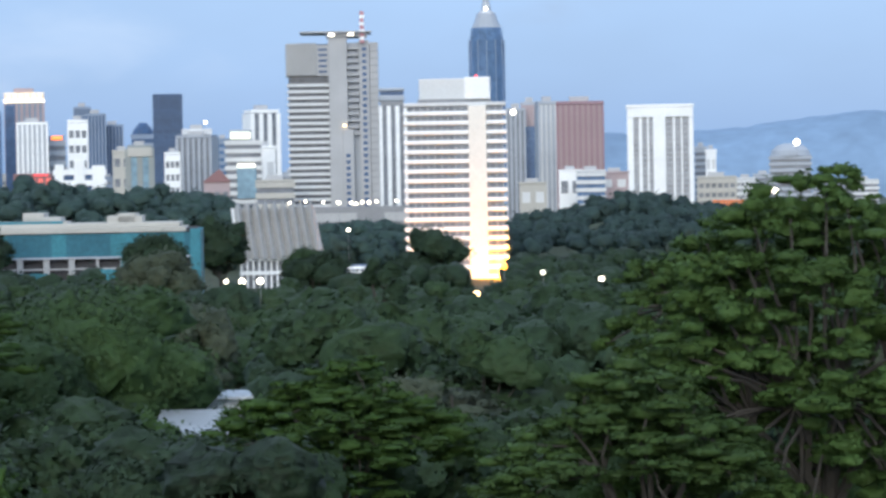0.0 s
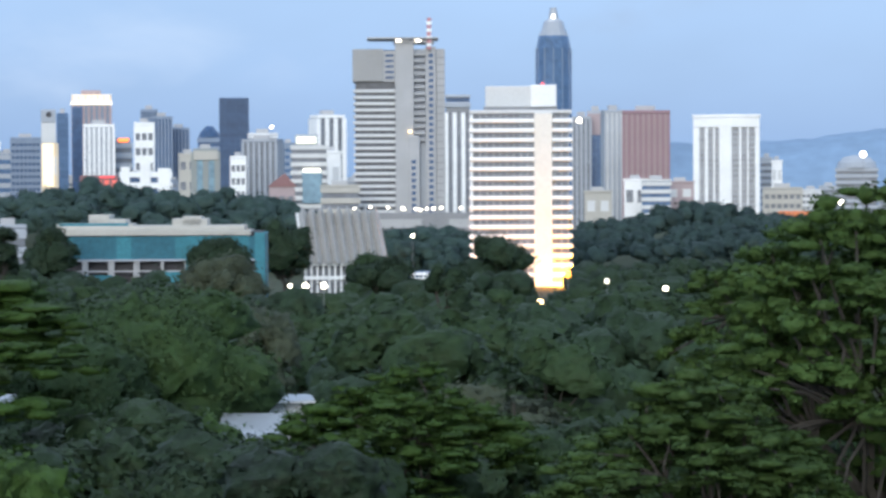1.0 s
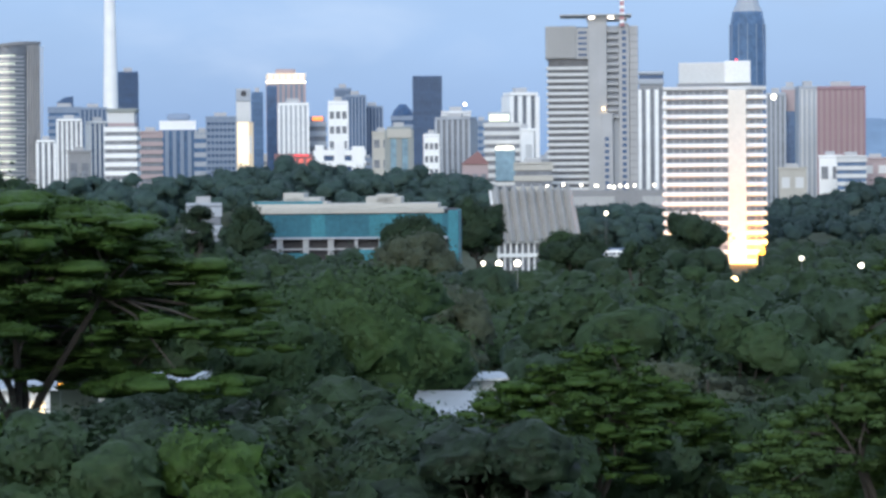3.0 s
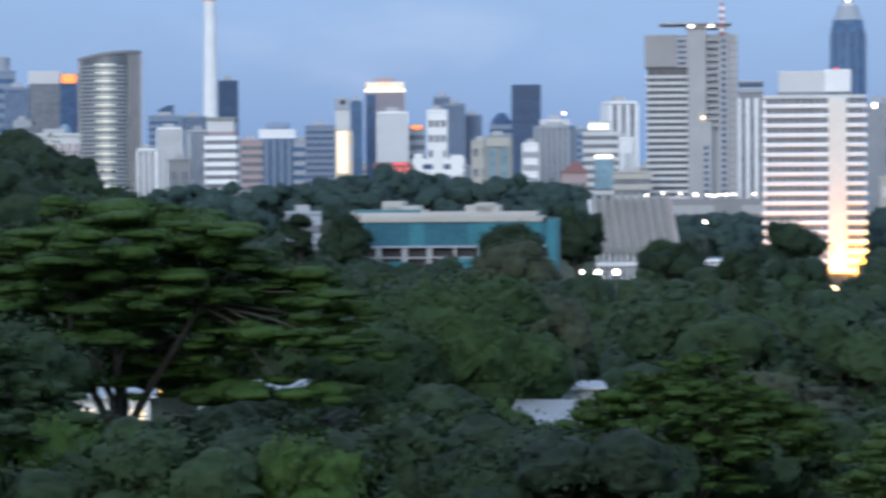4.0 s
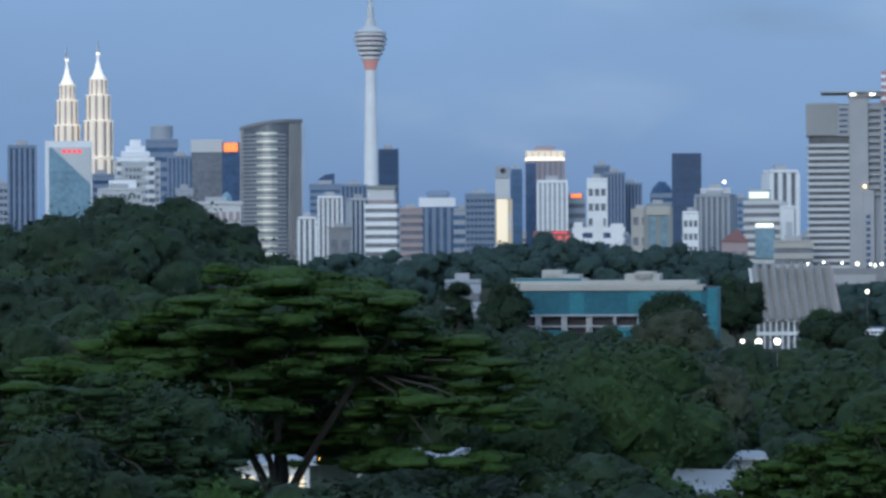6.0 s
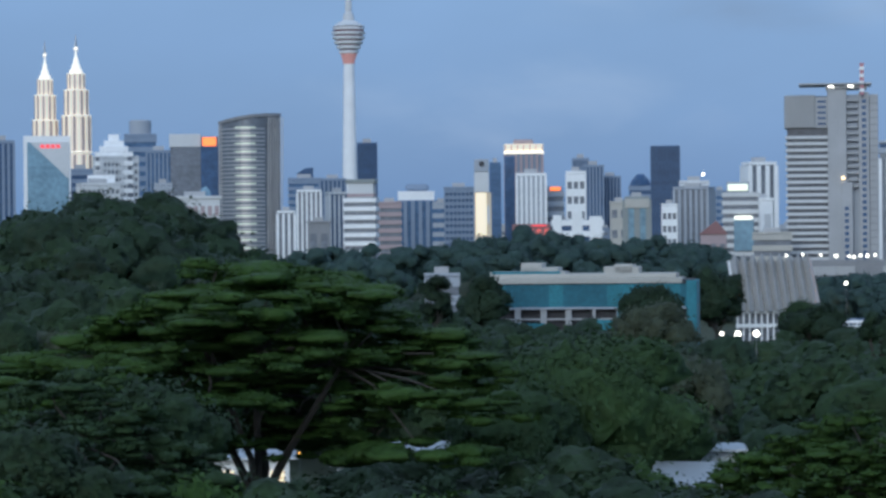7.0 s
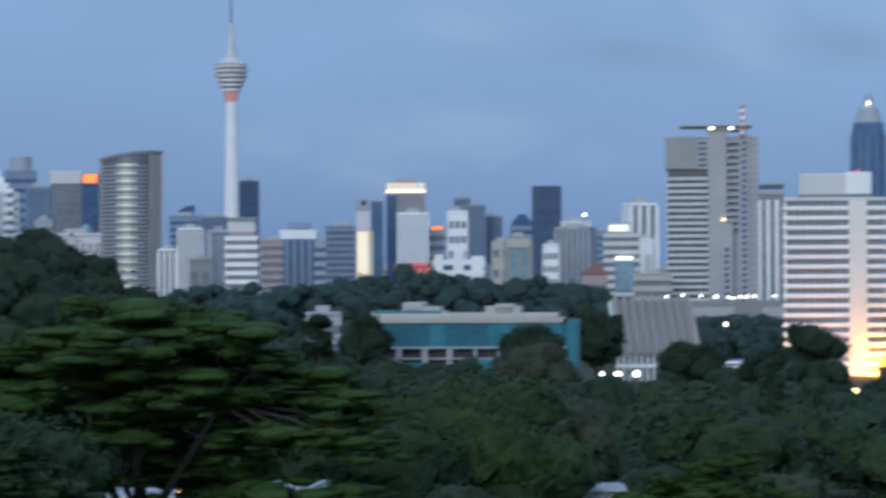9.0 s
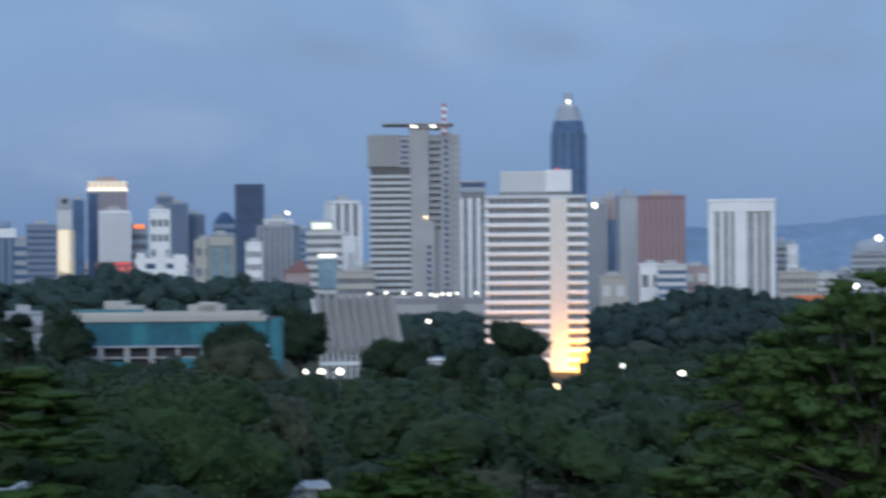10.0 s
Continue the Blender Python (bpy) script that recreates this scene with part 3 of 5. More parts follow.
building("dark blue office tower with red roof lamp", -0.201, 0.364, 0.969, 3000, BLUEGREY, "grid", GLASS_DARK, 14, ribs=7)
ob, w, dep, h = building("slender cream tower lit from below", 0.386, 0.724, 0.897, 2700, CREAM, "plain", OFFWHITE, 2, ribs=2, roof=False)
part("glow_panel", box(-w * 0.42, w * 0.22, -dep / 2 - 1.2, -dep / 2, 44, h, 0.2), LIT_CREAM, ob, "wall panel glowing as if floodlit")
part("head", box(-w * 0.5, w * 0.36, -dep / 2 - 2, dep / 2, h, up(1.304, 2700), 0.4), OFFWHITE, ob)
part("head_top", box(-w * 0.5, w * 0.36, -dep / 2 - 2.6, dep / 2, up(1.304, 2700), up(1.563, 2700), 0.6), PALEGREY, ob)
part("clock_face", lathe([(2.6, 0), (2.6, 0.6)], 16), SHADE_AND_EMBLEM, ob, "dark round emblem").matrix_basis = pose(-w * 0.05, -dep / 2 - 2.5, up(1.461, 2700), 90, 0, 0)
ob, w, dep, h = building("slim blue glass tower with shining white sign", 0.706, 0.909, 1.436, 2900, GLASS_BLUE, "ribs", GLASS_BLUE, 10, ribs=3)
part("sign", box(-w * 0.25, w * 0.42, -dep / 2 - 2, -dep / 2 - 0.5, h - 8, h + 6, 0.4), SIGN_WHITE, ob, "shining white sign").rotation_euler = (0, radians(-6), 0)
ob, w, dep, h = building("rose granite tower with floodlit crown", 1.013, 1.746, 1.657, 3000, PINK, "ribs", BLUEGREY, 12, ribs=7, roof=False)
part("blue_wing", box(-w / 2 - 1, -w * 0.24, -dep / 2 - 2, dep / 2, 0, h * 0.98, 0.2), GLASS_DARK, ob, "dark blue glass wing")
part("lit_ledge", box(-w / 2 - 1.5, w / 2 + 1.5, -dep / 2 - 2.4, dep / 2 + 1, h, h + 2.4, 0.3), LIT_BRIGHT, ob, "glowing ledge")
part("crown_wall", box(-w * 0.53, w * 0.53, -dep * 0.53, dep * 0.5, h + 2.4, h + 10, 0.6), CROWN_PIER, ob, "flaring crown glowing as if floodlit")
for i in range(7):
    part("crown_joint", box(-w * 0.5 + w * i / 6 - 0.4, -w * 0.5 + w * i / 6 + 0.4, -dep * 0.53 - 0.4, -dep * 0.52, h + 3, h + 9, 0.1), PINK, ob)
part("crown_top", box(-w * 0.28, w * 0.26, -dep * 0.3, dep * 0.3, h + 10, h + 15, 1.2), PINK, ob)
building("white ribbed office slab", 1.235, 1.810, 1.216, 2700, WHITE, "ribs", PALEGREY, 10, ribs=6)
ob, w, dep, h = building("grey office block with orange lit sign", 1.717, 2.168, 0.907, 2750, PALEGREY, "bands", GLASS_GREY, 9, roof=False)
part("sign", box(-w * 0.1, w * 0.36, -dep / 2 - 1.5, -dep / 2, h + 0.5, h + 4, 0.3), SIGN_ORANGE, ob, "glowing orange sign")
part("sign_wall", box(-w * 0.45, w * 0.45, -dep / 2, dep / 3, h, h + 4.5, 0.3), BLUEGREY, ob)
ob, w, dep, h = building("low red lit arcade", 1.137, 1.892, 0.26, 2300, ROOFRED, "plain", ARCADE_RED, 8, name="arcade", ribs=10, roof=False)
part("sign_strip", box(w * 0.02, w * 0.4, -dep / 2 - 1, -dep / 2 - 0.3, h - 2.0, h - 0.8), SIGN_RED, ob)
building("white office tower with dark window panels", 2.227, 2.599, 1.252, 2950, WHITE, "grid", GLASS_GREY, 7, ribs=3)
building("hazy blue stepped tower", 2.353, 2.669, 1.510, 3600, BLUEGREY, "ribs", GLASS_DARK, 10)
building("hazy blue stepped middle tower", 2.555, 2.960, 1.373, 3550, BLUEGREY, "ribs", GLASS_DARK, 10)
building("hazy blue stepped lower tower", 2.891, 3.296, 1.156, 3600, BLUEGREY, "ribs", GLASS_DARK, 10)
ob, w, dep, h = building("bright white low building with stepped wings", 1.949, 2.929, 0.339, 2000, WHITE, "bands", GLASS_DARK, 7, name="civic_building", roof=False)
part("tower_block", box(-w * 0.12, w * 0.1, -dep / 2 - 2.5, dep / 2, 0, h + 6, 0.3), WHITE, ob)
part("wing_block", box(-w * 0.5, -w * 0.32, -dep / 2 - 1.6, dep / 2, 0, h + 3, 0.3), WHITE, ob)
part("wing_block", box(w * 0.24, w * 0.5, -dep / 2 - 1.6, dep / 2, 0, h + 2, 0.3), WHITE, ob)
building("pale cream block of the city", 3.089, 3.449, 0.647, 2500, BEIGE, "plain", GLASS_GREY, 9, ribs=4)
ob, w, dep, h = building("green grey framed office block", 3.394, 3.854, 0.734, 2300, GREENGREY, "ribs", GLASS_TEAL, 10, ribs=2)
part("frame_head", box(-w * 0.52, w * 0.52, -dep / 2 - 2, dep / 2, h * 0.9, h, 0.2), BEIGE, ob)
ob, w, dep, h = building("dark gabled tower of the city", 3.475, 3.924, 1.003, 3300, BLUEGREY, "bands", GLASS_DARK, 10, roof=False)
part("gable", lathe([(w * 0.5, h), (w * 0.4, h + 6), (w * 0.15, h + 13)], 12), GLASS_DARK, ob)
building("tall dark blue glass office tower", 3.919, 4.469, 1.785, 3100, GLASS_DARK, "ribs", GLASS_DARK, 10, ribs=8, roof=False)
building("white block with dark window panels", 4.123, 4.415, 0.592, 2500, WHITE, "grid", GLASS_GREY, 6, ribs=3)
building("pale ribbed apartment tower with crowned roof", 4.372, 5.157, 0.914, 2600, PALEGREY, "ribs", GLASS_GREY, 10, ribs=6, turn=-14)
building("pale ribbed roof storey", 4.486, 5.046, 1.037, 2610, OFFWHITE, "bands", GLASS_GREY, 20)
building("blue grey slab of the city", 5.134, 5.403, 0.852, 3100, BLUEGREY, "bands", GLASS_BLUE, 12)
ob, w, dep, h = building("pink rendered block with red tiled roof", 4.881, 5.396, 0.022, 1900, PINK, "plain", GLASS_GREY, 5, name="house_block", ribs=6, roof=False)
part("roof", prism([(-w / 2 - 1, 0), (w / 2 + 1, 0), (0.1 * w, 9)], -dep / 2 - 1, dep / 2 + 1), ROOFRED, ob, "red tiled roof").matrix_basis = pose(0, 0, h, 90, 0, 0)
ob, w, dep, h = building("grey office block with white lit signs", 5.335, 6.028, 0.848, 2050, OFFWHITE, "bands", GLASS_GREY, 12, roof=False)
part("glass_front", box(-w * 0.2, w * 0.36, -dep / 2 - 2.5, -dep / 2, h * 0.42, h * 0.72, 0.2), GLASS_TEAL, ob)
part("sign", box(-w * 0.18, w * 0.32, -dep / 2 - 3.2, -dep / 2 - 2.2, h * 0.73, h * 0.765, 0.3), SIGN_WHITE, ob, "shining white sign")
part("roof_sign", box(-w * 0.36, w * 0.2, -dep / 2, -dep / 2 + 1.5, h + 1, h + 5.5, 0.3), SIGN_SOFT, ob, "lit white roof sign")
part("roof_block", box(-w * 0.4, w * 0.24, -dep / 2 + 1.5, dep / 3, h, h + 7.5, 0.3), PALEGREY, ob)
building("white slab block of the city", 5.893, 6.317, 0.676, 2150, WHITE, "plain", OFFWHITE, 4, ribs=2)
building("white and grey ribbed apartment tower", 5.720, 6.378, 1.383, 2500, WHITE, "ribs", GLASS_GREY, 10, ribs=3, turn=20)
building("beige flat roofed hall", 5.932, 6.668, 0.012, 1850, BEIGE, "bands", GLASS_GREY, 6, name="hall", ribs=6)


def bank_tower(az0, az1, el, d):
    """Slab tower: banded office wing, plain core, balconied bay, window-strip core, cantilevered roof and lattice mast."""
    az = (az0 + az1) / 2
    w = 2 * d * math.tan(radians(az1 - az0) / 2)
    ob = thing("office_tower", az, d, "grey concrete office tower with banded wing and overhanging roof", "building", "buildings of the skyline", z=0)
    h = up(el, d)
    x = lambda f: -w / 2 + w * f
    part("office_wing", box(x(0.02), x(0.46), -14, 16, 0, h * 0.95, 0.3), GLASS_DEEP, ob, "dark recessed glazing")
    me = None
    zt, n = h * 0.78, 26
    for i in range(n):
        o = part("spandrel", me or box(x(0.0), x(0.462), -15.2, 16.5, 0, zt / n * 0.48, 0.12), OFFWHITE, ob)
        me = o.data
        o.location = (0, 0, zt * i / n)
    part("cap", box(x(-0.01), x(0.33), -16.2, 17, h * 0.80, h * 0.955, 0.6), DARKCAP, ob, "grey ribbed concrete cap")
    for i in range(12):
        part("cap_rib", box(x(0.01 + 0.026 * i), x(0.02 + 0.026 * i), -16.8, -16.0, h * 0.805, h * 0.95), CONCRETE, ob)
    part("cap_side", box(x(0.33), x(0.455), -15.8, 16.8, h * 0.80, h * 0.945, 0.2), CONCRETE, ob)
    for i in range(5):
        part("cap_window", box(x(0.35), x(0.44), -16.3, -15.7, h * (0.815 + 0.026 * i), h * (0.825 + 0.026 * i)), GLASS_DARK, ob)
    part("core", box(x(0.455), x(0.66), -17.5, 18, 0, h * 0.985, 0.3), CONCRETE, ob, "plain concrete core")
    part("bay", box(x(0.645), x(0.83), -12, 16, 0, h * 0.955, 0.2), PALEGREY, ob)
    me = None
    for i in range(14):
        o = part("balcony_slab", me or box(x(0.66), x(0.79), -16, -11, 0, 1.4, 0.1), CONCRETE, ob)
        me = o.data
        o.location = (0, 0, h * 0.52 + i * h * 0.031)
    part("window_core", box(x(0.79), x(0.90), -17, 16, 0, h * 0.965, 0.3), CONCRETE, ob)
    part("low_bay", box(x(0.60), x(0.72), -18.4, -14, 0, h * 0.545, 0.3), CONCRETE, ob)
    me = None
    for i in range(31):
        o = part("window", me or box(x(0.825), x(0.87), -17.4, -16.6, 0, 2.3), GLASS_DARK, ob)
        me = o.data
        o.location = (0, 0, h * 0.03 + i * h * 0.0295)
        if i < 14:
            o = part("window", me, None, ob)
            o.location = (x(0.655) - x(0.8475), -1.4, h * 0.03 + i * h * 0.0295)
    part("side_wall", box(x(0.90), x(1.0), -15, 17, 0, h * 0.955, 0.4), CONCRETE, ob)
    me = None
    for i in range(28):
        o = part("side_joint", me or box(x(0.905), x(0.996), -15.25, -14.9, 0, 0.5), DARKCON, ob)
        me = o.data
        o.location = (0, 0, h * 0.02 + i * h * 0.033)
    part("roof", box(x(0.15), x(0.93), -22, 12, h * 1.0, h * 1.008, 0.2), CONCRETE, ob, "dark overhanging roof")
    part("roof_soffit", box(x(0.44), x(0.88), -19, 10, h * 0.983, h * 1.0, 0.1), CONCRETE, ob)
    for f in (0.47, 0.50, 0.68, 0.71):
        part("soffit_lamp", box(x(f), x(f + 0.022), -19.6, -18.6, h * 0.988, h * 0.997, 0.1), LAMP_WHITE, ob, "bright lamp under the roof")
    part("bay_lamp", box(x(0.605), x(0.635), -19.4, -18.3, h * 0.558, h * 0.569, 0.1), LAMP_WARM, ob, "warm lamp on the wall")
    mast = part("mast", box(x(0.805), x(0.85), -20.6, -19.2, h * 0.95, h * 1.10, 0.1), MASTRED, ob, "red and white lattice mast")
    for i in range(4):
        part("mast_band", box(x(0.802), x(0.853), -20.8, -19.0, h * (0.965 + 0.034 * i), h * (0.981 + 0.034 * i)), WHITE, mast)
    return ob


MASTRED = paint("faded_red_paint", (0.50, 0.24, 0.27))
DARKCAP = paint("dark_ribbed_concrete", (0.35, 0.36, 0.37))
bank_tower(6.580, 8.388, 2.919, 1900)
ob, w, dep, h = building("white columned tower with dark rounded top", 8.418, 8.926, 1.489, 2300, WHITE, "ribs", GLASS_GREY, 10, ribs=3, roof=False)
part("top_storey", box(-w * 0.5, w * 0.42, -dep / 2, dep / 2, h, h + 3, 0.2), DARKCON, ob)
part("top_drum", box(-w * 0.54, w * 0.46, -dep / 2 - 1, dep / 2, h + 3, h + 8, 1.0), PALEGREY, ob)
part("top_gap", box(-w * 0.5, w * 0.42, -dep / 2, dep / 2, h + 8, h + 11, 0.2), GLASS_DARK, ob)
part("top_cap", box(-w * 0.54, w * 0.46, -dep / 2 - 1, dep / 2, h + 11, h + 14, 1.0), PALEGREY, ob)


def parliament_tower(az0, az1, el, d):
    """Slab of ringed floors with small windows behind fins, a tall stair shaft and a plain crown."""
    az = (az0 + az1) / 2
    w = 2 * d * math.tan(radians(az1 - az0) / 2)
    x0, y0 = at(az, d)
    ob = thing("government_tower", az, d, "white eighteen storey government tower with floodlit stair shaft", "building", "buildings of the skyline", z=ground_z(x0, y0))
    h = up(el, d) - ground_z(x0, y0)
    dep = 20.0
    part("core_wall", box(-w / 2 + 1.2, w / 2 - 1.2, -dep / 2 + 1.2, dep / 2 - 1.2, 0, h - 1, 0.2), CONCRETE, ob)
    n = 18
    st = (h - 1.5) / n
    slab = win = fin = None
    for i in range(n):
        z = st * i
        o = part("floor_ledge", slab or box(-w / 2 - 0.8, w / 2 + 0.8, -dep / 2 - 0.9, dep / 2 + 0.6, 0, st * 0.44, 0.35), WHITE, ob)
        slab = o.data
        o.location = (0, 0, z)
        band = part("glazing", win or box(-w / 2 + 0.9, w / 2 - 0.9, -dep / 2 + 0.8, dep / 2 - 0.75, 0, st * 0.5), GLASS_GREY, ob)
        win = band.data
        band.location = (0, 0, z + st * 0.45)
        for k in range(15):
            xx = -w / 2 + 0.9 + (w - 1.8) * k / 14
            o = part("fin", fin or box(-0.16, 0.16, -dep / 2 + 0.55, -dep / 2 + 0.9, 0, st * 0.60), CONCRETE, band)
            fin = o.data
            o.location = (xx, 0, -st * 0.02)
    part("roof_slab", box(-w / 2 - 0.5, w / 2 + 0.5, -dep / 2 - 0.5, dep / 2 + 0.5, h - 1.6, h - 0.2, 0.2), OFFWHITE, ob)
    part("shaft", box(w * 0.135, w * 0.315, -dep / 2 - 2.2, -dep / 2 + 2, 0, h - 1.6, 0.15), CREAMWHITE, ob, "tall blank stair shaft")
    # Darker strip added below the crown: its colour holds the shade there.
    part("crown_shade_band", box(-w * 0.37, w * 0.37, -dep * 0.44, dep * 0.42, h - 0.2, h + 1.1, 0.1), DARKCON, ob, "dark band painted as shade under the crown")
    part("crown", box(-w * 0.355, w * 0.355, -dep * 0.42, dep * 0.4, h + 1.0, h + 9.4, 0.3), OFFWHITE, ob, "plain crown storey")
    part("crown_side", box(w * 0.10, w * 0.36, -dep * 0.5, dep * 0.42, h + 1.0, h + 9.8, 0.3), WHITE, ob)
    bm = bmesh.new()
    bmesh.ops.create_icosphere(bm, subdivisions=1, radius=0.7, matrix=Matrix.Translation((w * 0.22, -dep * 0.4, h + 10.2)))
    part("beacon", bm, SIGN_RED, ob, "small red beacon")
    return ob, w, h


CREAMWHITE = paint("cream_white_render", (0.80, 0.77, 0.72))
parl, pw, ph = parliament_tower(8.915, 10.888, 1.524, 1150)


def flood(name, az, el, d, energy, color, r=1.0):
    ob = new(name, bpy.data.lights.new(name, "POINT"))
    ob.data.energy, ob.data.color, ob.data.shadow_soft_size = energy, color, r
    x, y = at(az, d)
    ob.location = (x, y, up(el, d))
    tagged(ob, "floodlight at the foot of the tower", "floodlight")


flood("orange_floodlight", 10.765, -1.797, 1134, 36000, (1.0, 0.33, 0.03), 0.8)
flood("shaft_floodlight", 10.278, -2.041, 1128, 9000, (1.0, 0.72, 0.45), 0.8)
flood("wall_floodlight", 9.164, -1.898, 1120, 22000, (1.0, 0.50, 0.30), 0.8)


def spire_tower(az0, az1, el_sh, el_top, d):
    az = (az0 + az1) / 2
    w = 2 * d * math.tan(radians(az1 - az0) / 2)
    ob = thing("skyscraper", az, d, "slender blue glass skyscraper with tapering crown", "skyscraper", "buildings of the skyline", z=0)
    h, t = up(el_sh, d), up(el_top, d)
    part("shaft", lathe([(w * 0.56, 0), (w * 0.57, h * 0.75), (w * 0.54, h * 0.93), (w * 0.47, h)], 12), GLASS_BLUE, ob)
    for i in range(12):
        a = math.tau * i / 12
        part("mullion", box(-0.8, 0.8, -0.6, 0.6, 0, h * 0.93), BLUEGREY, ob).matrix_basis = pose(w * 0.56 * math.cos(a), w * 0.56 * math.sin(a), 0, 0, 0, math.degrees(a) + 90)
    part("crown_band", lathe([(w * 0.46, h), (w * 0.40, h + (t - h) * 0.18)], 12), PALEGREY, ob)
    part("crown", lathe([(w * 0.38, h + (t - h) * 0.18), (w * 0.30, h + (t - h) * 0.5), (w * 0.16, h + (t - h) * 0.62), (w * 0.10, t)], 12), PALEGREY, ob)
    bm = bmesh.new()
    bmesh.ops.create_icosphere(bm, subdivisions=2, radius=2.6, matrix=Matrix.Translation((0, -w * 0.2, h + (t - h) * 0.68)))
    part("beacon", bm, LAMP_WHITE, ob, "bright white beacon")


spire_tower(10.247, 10.878, 2.994, 3.556, 4700)

building("pale grey ribbed apartment block", 10.931, 11.292, 1.333, 2600, PALEGREY, "ribs", GLASS_GREY, 10, ribs=4)
ob, w, dep, h = building("dark glass office tower with rose granite head", 11.225, 11.562, 1.443, 2620, PALEGREY, "plain", GLASS_BLUE, 2, ribs=2)
part("head", box(-w * 0.5, w * 0.4, -dep / 2 - 1, dep / 2, h * 0.82, h, 0.3), PINK, ob)
part("glass", box(-w * 0.4, w * 0.34, -dep / 2 - 0.8, -dep / 2, 0, h * 0.82), GLASS_BLUE, ob)
building("pale grey slab tower", 11.517, 11.956, 1.451, 2500, PALEGREY, "ribs", OFFWHITE, 10, ribs=4, turn=12)
building("red brown clad office slab", 11.956, 12.842, 1.433, 2400, REDBROWN, "ribs", PINK, 10, ribs=8)
building("cream low block of the city", 11.167, 11.707, -0.123, 1950, BEIGE, "plain", OFFWHITE, 4, name="apartment_block", ribs=3)
building("white low block of the city", 11.956, 12.405, 0.107, 2100, WHITE, "plain", GLASS_GREY, 5, name="apartment_block", ribs=4)
building("white and grey low block with strip windows", 12.315, 12.876, 0.093, 2050, OFFWHITE, "bands", GLASS_BLUE, 8, name="apartment_block")
building("pink low block of the city", 12.786, 13.345, 0.055, 2080, PINK, "plain", OFFWHITE, 6, name="apartment_block", ribs=5)


def arch_tower(az0, az1, el, d):
    """White slab with grey window bays between tall piers and a plain attic."""
    az = (az0 + az1) / 2
    w = 2 * d * math.tan(radians(az1 - az0) / 2)
    ob = thing("office_tower", az, d, "white office tower with tall piers and grey window bays", "building", "buildings of the skyline", z=0)
    h = up(el, d)
    part("glazing", box(-w / 2 + 1, w / 2 - 1, -14, 14, 0, h - 3, 0.2), GLASS_PALE, ob)
    part("attic", box(-w / 2, w / 2, -16, 16, h - 9, h, 0.4), WHITE, ob)
    part("attic_rim", box(-w / 2 - 0.6, w / 2 + 0.6, -16.6, 16.6, h - 1.4, h + 0.8, 0.2), WHITE, ob)
    part("centre_pier", box(-w * 0.11, w * 0.08, -16.4, 16, 0, h - 2, 0.3), WHITE, ob)
    for f, g in ((-0.5, -0.405), (-0.325, -0.275), (0.19, 0.225), (0.31, 0.335), (0.43, 0.5), (-0.20, -0.17)):
        part("pier", box(w * f, w * g, -15.6, 15.6, 0, h - 6, 0.2), WHITE, ob)
    me = None
    for i in range(22):
        o = part("floor_line", me or box(-w / 2 + 0.5, w / 2 - 0.5, -14.5, 14.5, 0, 1.0), PALEGREY, ob)
        me = o.data
        o.location = (0, 0, (h - 9) * i / 22)


GLASS_PALE = facade_glass("pale_grey_glass", (0.30, 0.31, 0.33), 0.4)
arch_tower(13.335, 14.641, 1.383, 2200)
building("grey narrow block of the city", 14.667, 14.900, 0.512, 2300, PALEGREY, "bands", GLASS_GREY, 12)
building("white narrow tower of the city", 14.878, 15.089, 0.454, 2250, WHITE, "plain", OFFWHITE, 6, ribs=2)
building("pale rose low hotel", 14.728, 15.462, -0.073, 1950, BEIGE, "grid", GLASS_GREY, 6, name="hotel", ribs=6)
ob, w, dep, h = building("low hall with orange awning", 15.003, 15.746, -0.512, 1800, ORANGEROOF, "plain", SIGN_ORANGE, 3, name="market_hall", ribs=4, roof=False)
building("white low apartment block", 15.461, 15.838, -0.111, 2200, OFFWHITE, "grid", GLASS_GREY, 8, name="apartment_block", ribs=4)
building("hazy pale apartment block", 15.817, 16.193, -0.036, 2500, PALEGREY, "bands", GLASS_GREY, 9, name="apartment_block")
ob, w, dep, h = building("round topped pale grey block", 16.152, 16.947, 0.340, 2100, PALEGREY, "bands", GLASS_GREY, 12, name="apartment_block", roof=False)
part("round_top", lathe([(w * 0.5, h), (w * 0.46, h + 4), (w * 0.30, h + 8), (w * 0.1, h + 9)], 24), PALEGREY, ob)
building("hazy low block among the trees", 16.997, 17.711, -0.269, 2300, PALEGREY, "grid", GLASS_GREY, 8, name="apartment_block")
building("white low block among the trees", 17.602, 18.259, -0.184, 2300, OFFWHITE, "bands", GLASS_GREY, 8, name="apartment_block")

# infill rows of low city blocks behind the treeline
rng = random.Random(7)
for i in range(46):
    a = -9.8 + 18.2 * i / 45 + rng.uniform(-0.1, 0.1)
    wd = rng.uniform(0.28, 0.55)
    el = rng.uniform(0.12, 0.42)
    mt = rng.choice((PALEGREY, OFFWHITE, BLUEGREY, PINK, BEIGE, BLUEGREY, WHITE))
    building("small hazy city block", a, a + wd, el, rng.uniform(3250, 3500), mt, rng.choice(("bands", "grid")), rng.choice((GLASS_GREY, GLASS_BLUE)), 7, name="city_block", ribs=4)


